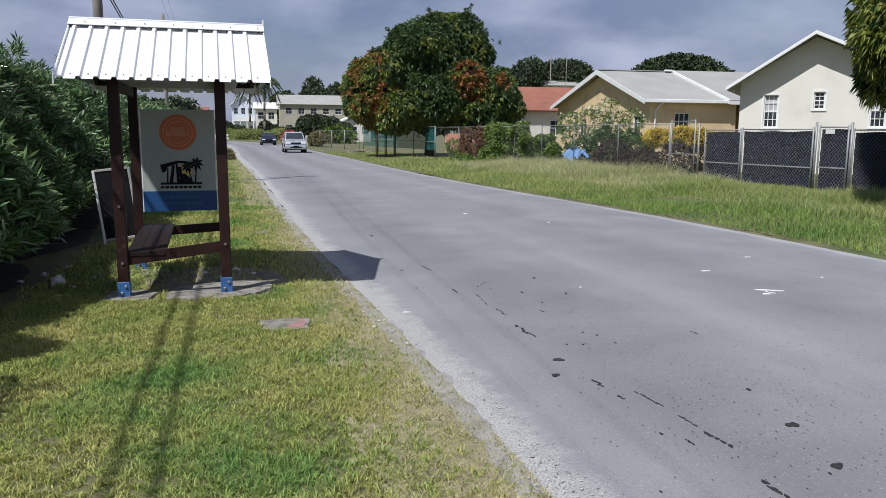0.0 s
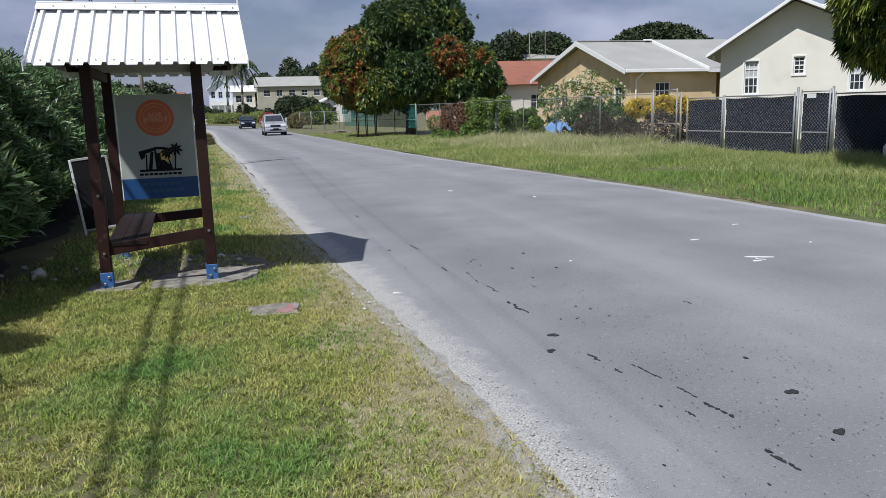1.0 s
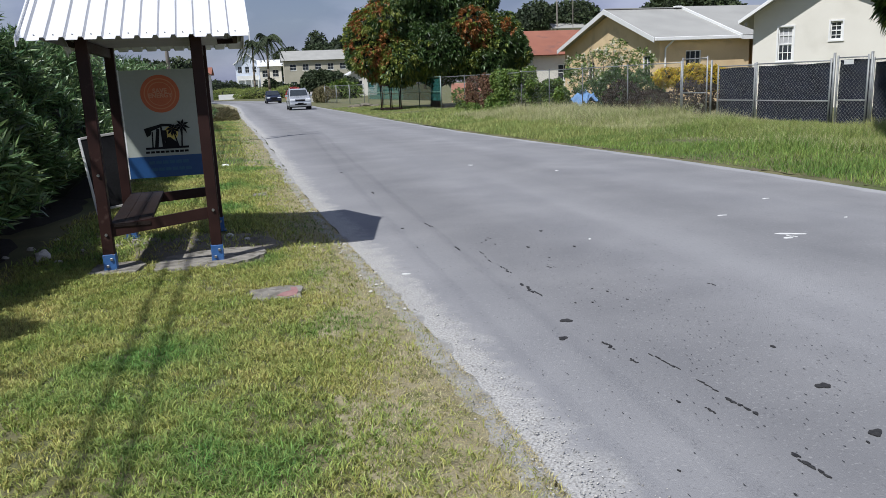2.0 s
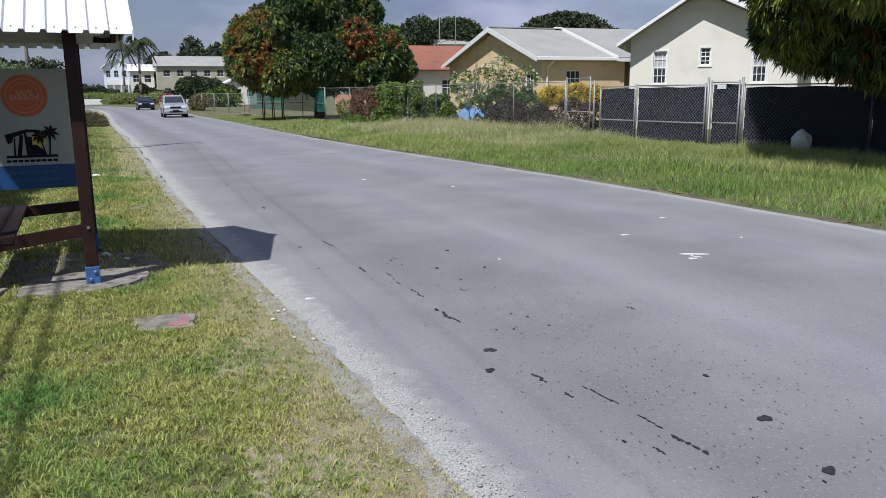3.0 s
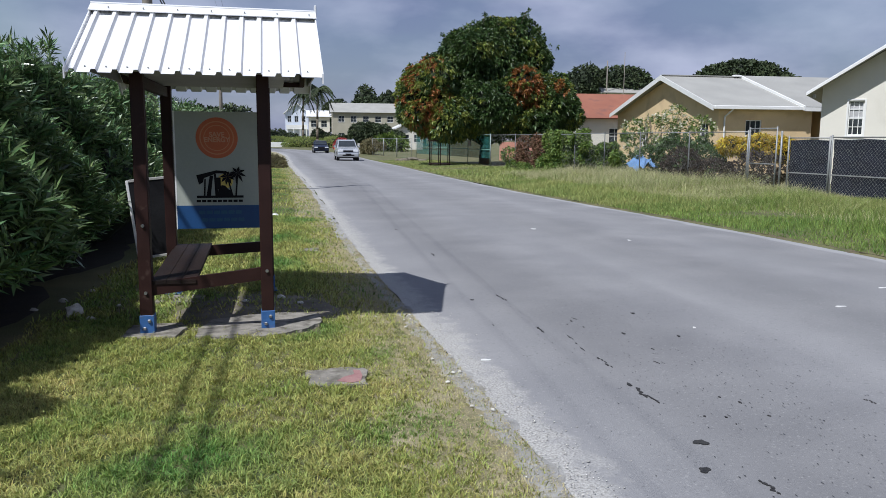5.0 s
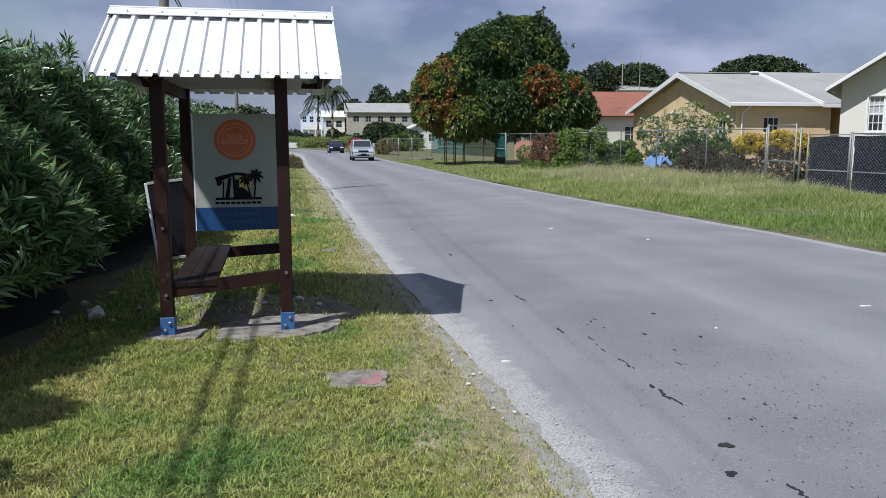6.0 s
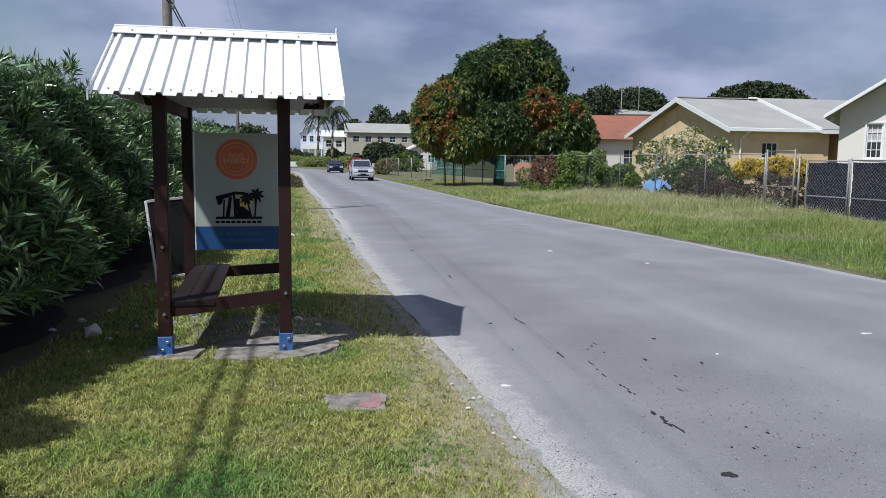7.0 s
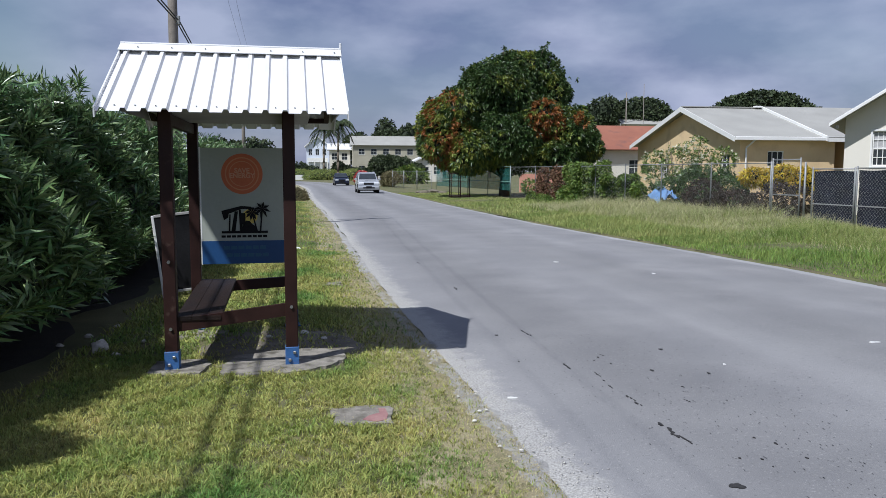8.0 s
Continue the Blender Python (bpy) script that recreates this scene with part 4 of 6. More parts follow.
def window(parent, axis, at, lo, hi, z0, z1, out, bars=(2, 2), frame_mat=None, depth=0.06, curtain=False):
    """A sash window in an opening: frame, glass and glazing bars. out: +1 or -1, the side that looks outwards."""
    fm = frame_mat or M_white
    w = boxed("window", *([((lo + hi) / 2, at, (z0 + z1) / 2), (hi - lo, 0.012, z1 - z0)] if axis == "x" else [(at, (lo + hi) / 2, (z0 + z1) / 2), (0.012, hi - lo, z1 - z0)]), M_glass, parent)

    def bit(name, u, z, su, sz, push=0.02, d=0.04, mat=None):
        c = (u, at + out * push, z) if axis == "x" else (at + out * push, u, z)
        s = (su, d, sz) if axis == "x" else (d, su, sz)
        boxed(name, c, s, mat or fm, w)
    for u in (lo + 0.025, hi - 0.025):
        bit("window_frame", u, (z0 + z1) / 2, 0.05, z1 - z0, 0.04, 0.06)
    for z in (z0 + 0.025, z1 - 0.025):
        bit("window_frame", (lo + hi) / 2, z, hi - lo - 0.1, 0.05, 0.04, 0.06)
    nu, nz = bars
    for k in range(1, nu):
        bit("glazing_bar", lo + (hi - lo) * k / nu, (z0 + z1) / 2, 0.026, z1 - z0 - 0.1)
    for k in range(1, nz):
        bit("glazing_bar", (lo + hi) / 2, z0 + (z1 - z0) * k / nz, hi - lo - 0.1, 0.026 if k * 2 != nz else 0.045, 0.022)
    bit("window_sill", (lo + hi) / 2, z0 - 0.04, hi - lo + 0.14, 0.06, 0.1, 0.12)
    if curtain:
        bit("blind", (lo + hi) / 2, z0 + (z1 - z0) * 0.7, hi - lo - 0.1, (z1 - z0) * 0.5, 0.0085, 0.003, M_curtain)
    return w


def slope_slab(bm, a, b, c, d, thick):
    """A roof slope from four corners, with thickness below."""
    top = [Vector(q) for q in (a, b, c, d)]
    n = (top[1] - top[0]).cross(top[3] - top[0]).normalized()
    if n.z < 0:
        n = -n
    v = [bm.verts.new(q) for q in top] + [bm.verts.new(q - n * thick) for q in top]
    bm.faces.new(v[:4])
    bm.faces.new(v[4:][::-1])
    for i in range(4):
        j = (i + 1) % 4
        bm.faces.new((v[i], v[4 + i], v[4 + j], v[j]))


def white_house():
    t = thing("gabled_house", (18.31, 29.08, 0), "cream rendered house with white gable trim and white sash windows", "house", turn=-40)
    x0, x1, y1, ze, xm, zr = 0.0, 6.6, 7.5, 3.8, 2.75, 5.6
    wins = [(0.95, 1.5, 1.92, 3.26), (2.82, 3.24, 2.66, 3.36), (4.87, 5.42, 1.94, 3.26)]
    bm = bmesh.new()
    wall_grid(bm, "x", 0.1, x0, x1, 0, ze, 0.2, wins)
    wall_grid(bm, "y", x0 + 0.1, 0.2, y1, 0, ze, 0.2, [])
    wall_grid(bm, "y", x1 - 0.1, 0.2, y1, 0, ze, 0.2, [])
    wall_grid(bm, "x", y1 + 0.1, x0, x1, 0, ze, 0.2, [])
    prism(bm, [(x0, ze), (x1, ze), (xm, zr - 0.05)], "y", 0.0, 0.2)
    prism(bm, [(x0, ze), (x1, ze), (xm, zr - 0.05)], "y", y1, y1 + 0.2)
    part("wall", bm, M_cream, t)
    f = 0.72
    for xe, xw in ((x0 - 0.52, x0), (x1 + 0.52, x1)):
        k = (zr - ze) / abs(xm - xw)
        z2 = ze - k * 0.52
        bm = bmesh.new()
        slope_slab(bm, (xm, -f, zr + 0.12), (xe, -f, z2 + 0.12), (xe, y1 + 0.6, z2 + 0.12), (xm, y1 + 0.6, zr + 0.12), 0.07)
        part("roof", bm, M_roofw, t, "white sheet roof slope")
        bm = bmesh.new()
        prism(bm, [(xm, zr - 0.02), (xm, zr + 0.085), (xe, z2 + 0.085), (xe, z2 - 0.02)], "y", -f - 0.03, -f)
        part("barge_board", bm, M_white, t)
        bm = bmesh.new()
        prism(bm, [(xm, zr + 0.0), (xm, zr + 0.04), (xe, z2 + 0.04), (xe, z2 + 0.0)], "y", -f + 0.01, y1 + 0.5)
        part("soffit", bm, M_soffit, t)
        boxed("eave_bracket", ((xe + xw) / 2, -f * 0.5, z2 - 0.03), (0.1, 0.3, 0.14), M_soffit, t, 0.01)
    bm = bmesh.new()
    slope_slab(bm, (xm + 0.3, 1.5, 4.1), (11.5, 1.5, 4.1), (11.5, 4.8, 5.85), (xm + 0.6, 4.8, 5.85), 0.08)
    slope_slab(bm, (xm + 0.3, 8.1, 4.1), (11.5, 8.1, 4.1), (11.5, 4.8, 5.85), (xm + 0.6, 4.8, 5.85), 0.08)
    part("rear_roof", bm, M_roofw, t, "white sheet roof of the rear wing")
    bm = bmesh.new()
    wall_grid(bm, "x", 2.0, x1, 11.0, 0, 4.1, 0.2, [])
    wall_grid(bm, "y", 10.9, 2.1, 7.6, 0, 4.1, 0.2, [])
    part("rear_wall", bm, M_cream, t)
    window(t, "x", 0.12, *wins[0], -1, (3, 4), curtain=True)
    window(t, "x", 0.12, *wins[1], -1, (2, 4))
    window(t, "x", 0.12, *wins[2], -1, (3, 4), curtain=True)
    for w in wins:
        bm = bmesh.new()
        for a, b_, c, d in ((w[0] - 0.06, w[0], w[2] - 0.06, w[3] + 0.06), (w[1], w[1] + 0.06, w[2] - 0.06, w[3] + 0.06), (w[0], w[1], w[3], w[3] + 0.06)):
            box(bm, ((a + b_) / 2, -0.012, (c + d) / 2), (b_ - a, 0.03, d - c))
        part("window_trim", bm, M_white, t)


white_house()


def yellow_house():
    t = thing("bungalow", (18.75, 37.65, 0), "ochre bungalow with grey sheet roof and white barge boards", "house")
    x0, x1, y0, y1, ze = 0.0, 12.0, 0.0, 12.8, 3.46
    ym, zr = 5.75, 5.3
    wins = [(1.5, 2.4, 1.95, 2.75), (6.6, 7.6, 1.3, 2.5)]
    gw = [(1.0, 1.9, 1.5, 2.6), (8.2, 9.2, 1.4, 2.5)]
    bm = bmesh.new()
    wall_grid(bm, "x", 0.1, x0, 5.0, 0, ze, 0.2, wins[:1])
    wall_grid(bm, "x", 0.1, 6.0, x1, 0, ze, 0.2, wins[1:])
    wall_grid(bm, "y", 5.0 + 0.1, 0.0, 2.2, 0, ze, 0.2, [])
    wall_grid(bm, "x", 2.3, 5.0, 6.2, 0, ze, 0.2, [])
    wall_grid(bm, "y", 6.1, 0.2, 2.2, 0, ze, 0.2, [])
    wall_grid(bm, "y", x0 + 0.1, 0.2, y1, 0, ze, 0.2, gw)
    wall_grid(bm, "y", x1 - 0.1, 0.2, y1, 0, ze, 0.2, [])
    wall_grid(bm, "x", y1 + 0.1, x0, x1, 0, ze, 0.2, [])
    prism(bm, [(y0, ze), (y1 + 0.2, ze), (ym, zr - 0.12)], "x", x0, x0 + 0.2)
    part("wall", bm, M_ochre, t)
    k = (zr - ze) / ym
    ov, f = 0.36, 0.5
    for ya, sec in ((-ov, 0), (y1 + ov, 0)):
        z2 = ze - k * ov + 0.06
        bm = bmesh.new()
        c = ((-f, ya, z2), (x1 + 0.4, ya, z2), (x1 + 0.4, ym, zr + 0.06), (-f, ym, zr + 0.06))
        slope_slab(bm, *c, 0.07)
        part("roof", bm, M_roofg, t, "grey sheet roof slope")
        bm = bmesh.new()
        prism(bm, [(ym, zr - 0.2), (ym, zr + 0.085), (ya, z2 + 0.02), (ya, z2 - 0.22)], "x", -f - 0.03, -f)
        part("barge_board", bm, M_white, t)
    # raised second roof with its own barge board
    z2 = ze - k * 0.5 + 0.14
    bm = bmesh.new()
    slope_slab(bm, (4.45, -0.5, z2), (x1 + 0.4, -0.5, z2), (x1 + 0.4, ym, zr + 0.16), (4.45, ym, zr + 0.16), 0.16)
    part("roof", bm, M_roofg, t, "grey sheet roof slope")
    bm = bmesh.new()
    prism(bm, [(ym, zr - 0.02), (ym, zr + 0.2), (-0.52, z2 + 0.04), (-0.52, z2 - 0.2)], "x", 4.36, 4.45)
    part("barge_board", bm, M_white, t)
    boxed("ridge_cap", (1.95, ym, zr + 0.09), (4.8, 0.3, 0.05), M_roofg, t)
    boxed("roof_vent", (4.1, ym - 0.2, zr + 0.12), (0.45, 0.25, 0.1), M_white, t, 0.02)
    z3 = ze - k * ov
    boxed("gutter", (1.93, -ov - 0.06, z3 + 0.0), (4.85, 0.11, 0.18), M_white, t, 0.02)
    boxed("eave_fascia", (8.4, -0.47, z2 - 0.1), (7.9, 0.04, 0.26), M_white, t)
    boxed("soffit_board", (5.95, -0.2, ze - 0.15), (12.7, 0.5, 0.02), M_white, t)
    bm = bmesh.new()
    rod(bm, (0.55, -ov - 0.06, z3 - 0.08), (0.3, -0.06, z3 - 0.45), 0.045)
    rod(bm, (0.3, -0.06, z3 - 0.45), (0.3, -0.06, 0.05), 0.045)
    part("downpipe", bm, M_white, t)
    window(t, "x", 0.12, *wins[0], -1, (3, 1))
    window(t, "x", 0.12, *wins[1], -1, (2, 2))
    for w in gw:
        window(t, "y", 0.12, *w, -1, (2, 3))


yellow_house()


def simple_house(name, loc, size, ze, zr, wall_mat, roof_mat, label, axis="x", wins=(), storeys=1, ov=0.5, turn=0.0, bars=(2, 2), balcony=False):
    """A gabled house whose ridge runs along x; the front looks towards -y."""
    t = thing(name, loc, label, "house", turn=turn)
    lx, ly = size
    fronts = [w for w in wins if w[0] == "f"]
    sides = [w for w in wins if w[0] == "s"]
    bm = bmesh.new()
    wall_grid(bm, "x", 0.1, 0, lx, 0, ze, 0.2, [w[1:] for w in fronts])
    wall_grid(bm, "y", 0.1, 0.2, ly, 0, ze, 0.2, [w[1:] for w in sides])
    wall_grid(bm, "y", lx - 0.1, 0.2, ly, 0, ze, 0.2, [])
    wall_grid(bm, "x", ly + 0.1, 0, lx, 0, ze, 0.2, [])
    if axis == "x":
        prism(bm, [(0, ze), (ly + 0.2, ze), (ly / 2, zr - 0.1)], "x", 0, 0.2)
        prism(bm, [(0, ze), (ly + 0.2, ze), (ly / 2, zr - 0.1)], "x", lx - 0.2, lx)
    else:
        prism(bm, [(0, ze), (lx, ze), (lx / 2, zr - 0.1)], "y", 0, 0.2)
        prism(bm, [(0, ze), (lx, ze), (lx / 2, zr - 0.1)], "y", ly, ly + 0.2)
    part("wall", bm, wall_mat, t)
    span = (ly if axis == "x" else lx) / 2
    k = (zr - ze) / span
    z2 = ze - k * ov
    for s in (0, 1):
        bm, bb = bmesh.new(), bmesh.new()
        if axis == "x":
            ya = -ov if s == 0 else ly + 0.2 + ov
            slope_slab(bm, (-ov, ya, z2 + 0.06), (lx + ov, ya, z2 + 0.06), (lx + ov, ly / 2, zr + 0.06), (-ov, ly / 2, zr + 0.06), 0.08)
            prism(bb, [(ly / 2, zr - 0.18), (ly / 2, zr + 0.08), (ya, z2 + 0.07), (ya, z2 - 0.16)], "x", -ov - 0.03, -ov)
        else:
            xa = -ov if s == 0 else lx + ov
            slope_slab(bm, (xa, -ov, z2 + 0.06), (xa, ly + ov, z2 + 0.06), (lx / 2, ly + ov, zr + 0.06), (lx / 2, -ov, zr + 0.06), 0.08)
            prism(bb, [(lx / 2, zr - 0.18), (lx / 2, zr + 0.08), (xa, z2 + 0.07), (xa, z2 - 0.16)], "y", -ov - 0.03, -ov)
        part("roof", bm, roof_mat, t)
        part("barge_board", bb, M_white, t)
    for w in fronts:
        window(t, "x", 0.12, *w[1:], -1, bars)
    for w in sides:
        window(t, "y", 0.12, *w[1:], -1, bars)
    if balcony:
        boxed("balcony", (lx * 0.5, -0.6, ze * 0.5), (lx * 0.9, 1.2, 0.15), M_white, t)
        boxed("balcony_rail", (lx * 0.5, -1.17, ze * 0.5 + 0.5), (lx * 0.9, 0.06, 0.8), M_white, t)
        for i in range(4):
            boxed("column", (lx * (0.08 + 0.28 * i), -1.1, ze * 0.25), (0.18, 0.18, ze * 0.5), M_white, t)
    return t


simple_house("red_roofed_house", (18.7, 57, 0), (9, 8), 3.5, 5.3, M_cream, M_roofr, "pale house under a faded red sheet roof", wins=(("f", 2.0, 3.0, 1.4, 2.6), ("f", 5.4, 6.4, 1.4, 2.6)))
simple_house("red_roofed_house", (22.4, 53.5, 0), (6, 5), 3.3, 5.0, M_cream, M_roofr, "small wing under a faded red sheet roof", "y")
simple_house("hillside_house", (36.6, 99, 0), (6.5, 6), 8.0, 8.9, M_cream, M_roofg, "distant house under a pale grey roof", wins=(("f", 1.5, 2.5, 6.2, 7.4), ("f", 4.5, 5.5, 6.2, 7.4)))
tan = simple_house("two_storey_house", (3.4, 168, 0), (15.6, 8), 7.4, 9.3, M_tan, M_roofg, "tan two-storey house with long grey roof",
                   wins=[("f", 1.2 + i * 2.6, 2.5 + i * 2.6, z, z + 1.3) for i in range(5) for z in (1.6, 5.2)] + [("s", 1.5, 2.6, 5.2, 6.4), ("s", 5, 6.1, 5.2, 6.4)])
simple_house("two_storey_house", (-6.9, 184, 0), (5.2, 8), 7.7, 9.8, M_paleblue, M_roofw, "white and pale blue two-storey house with gable",
             "y", wins=[("f", 0.5 + i * 1.6, 1.4 + i * 1.6, z, z + 1.4) for i in range(3) for z in (1.4, 5.4)], balcony=True)
simple_house("low_house", (-1.6, 176, 0), (4.6, 7), 6.6, 7.9, M_cream, M_roofw, "cream house with white roof behind shrubs", wins=[("f", 0.5, 1.8, 4.2, 5.7), ("f", 2.7, 4.0, 4.2, 5.7)])
simple_house("low_house", (11.9, 124, 0), (4.4, 6), 3.4, 4.5, M_cream, M_roofw, "small pale cottage with white roof", "y", wins=[("f", 1.2, 2.2, 1.2, 2.4), ("f", 3.0, 4.0, 1.2, 2.4)])
simple_house("low_house", (-27, 120, 0), (8, 6), 4.2, 5.2, M_cream, M_roofw, "pale house with white roof seen under the shelter", wins=[("f", 1.2, 2.2, 1.2, 2.4), ("f", 4.0, 5.0, 1.2, 2.4)])
simple_house("low_house", (-15.5, 130, 0), (6, 6), 4.4, 5.4, M_cream, M_roofr, "pale house with red roof seen under the shelter", wins=[("f", 1.2, 2.2, 1.2, 2.4), ("f", 4.0, 5.0, 1.2, 2.4)])


# ---- fences across the road ----
def fence_pt(y, z=0.0):
    return Vector((float(fence_x(y)), y, z))


def link_mesh(bm, ya, yb, z0, z1, step, r, off=0.0):
    """Crossing diagonal wires between two posts of the fence line."""
    L = abs(yb - ya) * math.hypot(1, 0.143)
    H = z1 - z0

    def p(u, z):
        q = fence_pt(ya + (yb - ya) * u / L, z0 + z)
        return q + Vector((-off, 0, 0))
    n = int((L + H) / step)
    for i in range(n):
        s = -H + (i + 0.5) * step
        for d in (1, -1):
            a0, a1 = max(s, 0), min(s + H, L)
            if a1 - a0 < 0.02:
                continue
            zl, zh = a0 - s, a1 - s
            if d < 0:
                zl, zh = H - zl, H - zh
            a, b = p(a0, zl), p(a1, zh)
            w = (b - a).normalized().cross(Vector((1, 0.143, 0))).normalized() * r
            k = Vector((-1, -0.143, 0)).normalized() * r
            v = [bm.verts.new(q) for q in (a - w, a + k, a + w, b - w, b + k, b + w)]
            bm.faces.new((v[0], v[1], v[4], v[3]))
            bm.faces.new((v[1], v[2], v[5], v[4]))


def cloth(name, ya, yb, z0, z1, parent, mat, off=0.05, seed=0, open_top=0.0):
    """A hung sheet of cloth with folds and a sagging upper edge."""
    nu, nz = max(4, int(abs(yb - ya) / 0.15)), 26
    verts, faces = [], []
    for i in range(nu + 1):
        y = ya + (yb - ya) * i / nu
        sag = 0.012 * math.sin(i * 0.7 + seed) - open_top * abs(math.sin(i / nu * math.pi * 2))
        for k in range(nz + 1):
            f = k / nz
            z = z0 + (z1 + sag - z0) * f
            d = 0.025 * noise.noise(Vector((y * 1.6, z * 2.6, seed))) + 0.018 * abs(math.sin(z * 9 + 0.5 * math.sin(y * 1.3 + seed) + seed))
            q = fence_pt(y, z)
            verts.append((q.x + off + d, q.y, q.z))
    for i in range(nu):
        for k in range(nz):
            a = i * (nz + 1) + k
            faces.append((a, a + nz + 1, a + nz + 2, a + 1))
    ob = raw(name, verts, faces, mat, parent, smooth=True)
    s = ob.modifiers.new("thickness", "SOLIDIFY")
    s.thickness = 0.006
    return ob


def bay(name, ya, yb, h, label, screen=None, mesh=True, mat=M_steel, mid=None, posts=True, r=0.025, group="", wires=0.11, category="fence", zs=0.08):
    t = thing(name, fence_pt(ya), label, category, group)
    inv = Matrix.Translation(-fence_pt(ya))

    def put(ob):
        ob.data.transform(inv)
        return ob
    if posts:
        for y in (ya, yb):
            put(rodded("post", fence_pt(y, -0.1), fence_pt(y, h + 0.06), r, mat, t))
    put(rodded("rail", fence_pt(ya, h), fence_pt(yb, h), r * 0.7, mat, t))
    if mid:
        put(rodded("rail", fence_pt(ya, mid), fence_pt(yb, mid), r * 0.7, mat, t))
    if mesh:
        bm = bmesh.new()
        link_mesh(bm, ya, yb, 0.05, h, wires, 0.0016 if screen else 0.0012, 0.03)
        ob = part("wire_mesh", bm, mat, t)
        ob["kind"] = "stuff"
        put(ob)
    if screen:
        put(cloth("screen", ya, yb, zs, h - 0.06, t, screen, 0.05, ya))
    return t


G = "fence bays along the road"
bay("fence_gate", 23.13, 21.52, 1.78, "steel gate leaf of wire mesh backed with black cloth", M_shade, mid=0.72, group=G, category="gate")
bay("fence_gate", 21.44, 18.72, 1.80, "wide steel gate leaf of wire mesh backed with black cloth", M_shade, mid=0.72, group=G, category="gate")
bay("fence_gate", 18.50, 17.56, 1.86, "narrow steel gate leaf of wire mesh backed with black cloth", M_shade, mid=0.75, group=G, category="gate")
for a, b in ((17.40, 13.84), (13.84, 10.3), (10.3, 6.8), (6.8, 3.3)):
    bay("fence_bay", a, b, 1.78, "wire mesh fence backed with black shade cloth", M_shade, group=G)
tagged(boxed("gate_plate", (float(fence_x(18.1)) - 0.06, 18.1, 1.74), (0.012, 0.34, 0.12), M_white, None, 0.0), "small white plate tied to the top of a steel gate", "plate")
for y, h in ((23.45, 2.0), (18.62, 2.0), (17.46, 1.98)):
    t = rodded("gate_post", fence_pt(y, -0.1), fence_pt(y, h), 0.034, M_steel)
    tagged(t, "tall galvanised steel gate post", "post", "gate posts")
bay("fence_bay", 24.9, 23.66, 2.08, "open steel frame of wire mesh between two posts", None, mid=0.95, group=G)
for a, b in ((28.15, 24.98), (31.43, 28.15), (34.3, 31.43), (37.11, 34.3)):
    bay("fence_bay", a, b, 1.98, "galvanised wire mesh fence overgrown from behind", None, group=G, wires=0.14)
for a, b in ((40.6, 37.11), (44.3, 40.6), (48.1, 44.3)):
    bay("fence_bay", a, b, 1.95, "wire mesh fence with climbing plants", None, group=G, wires=0.2)
for a, b in ((52.2, 48.18), (56.4, 52.2), (60.5, 56.4), (64.7, 60.5)):
    bay("fence_bay", a, b, 1.98, "green steel fence hung with teal netting", M_teal, mesh=False, mat=M_fenceg, group=G, zs=0.5, mid=1.05)
for i in range(3):
    y = 66 + i * 5.0
    bay("fence_bay", y + 4.9, y, 1.7, "grey wire fence bay beside the road", None, group=G, wires=0.22)


# ---- trees and shrubs ----
def main_mix(p, nr, pick, rng):
    u = rng.uniform(size=len(p))
    n1 = np.array([noise.noise(Vector(q) * 0.7) for q in p])
    red = ((pick == 2) & (n1 > -0.08) & (u < 0.5) & (p[:, 2] < 5.8)) | ((((p - np.array([12.6, 50, 5.0])) ** 2 / np.array([1.3, 6, 1.4]) ** 2).sum(1) < 1) & (u < 0.7)) | ((((p - np.array([14.9, 50, 5.0])) ** 2 / np.array([0.6, 6, 0.5]) ** 2).sum(1) < 1) & (u < 0.6))
    for c, r_, share in (((6.2, 51, 6.4), (1.2, 6, 0.8), 0.4), ((6.0, 50, 3.1), (1.1, 6, 1.2), 0.35)):
        red |= (((p - np.array(c)) / np.array(r_)) ** 2).sum(1) < np.where(u < share, 1.0, 0.0)
    young = ((((p - np.array([6.2, 50, 4.2])) / np.array([1.5, 6, 1.6])) ** 2).sum(1) < np.where(u > 0.5, 1.0, 0.0)) | ((n1 > 0.2) & (u > 0.45)) | (np.isin(pick, (2, 7)) & (u > 0.45))
    return np.where(red, 2, np.where(young, 1, 0))


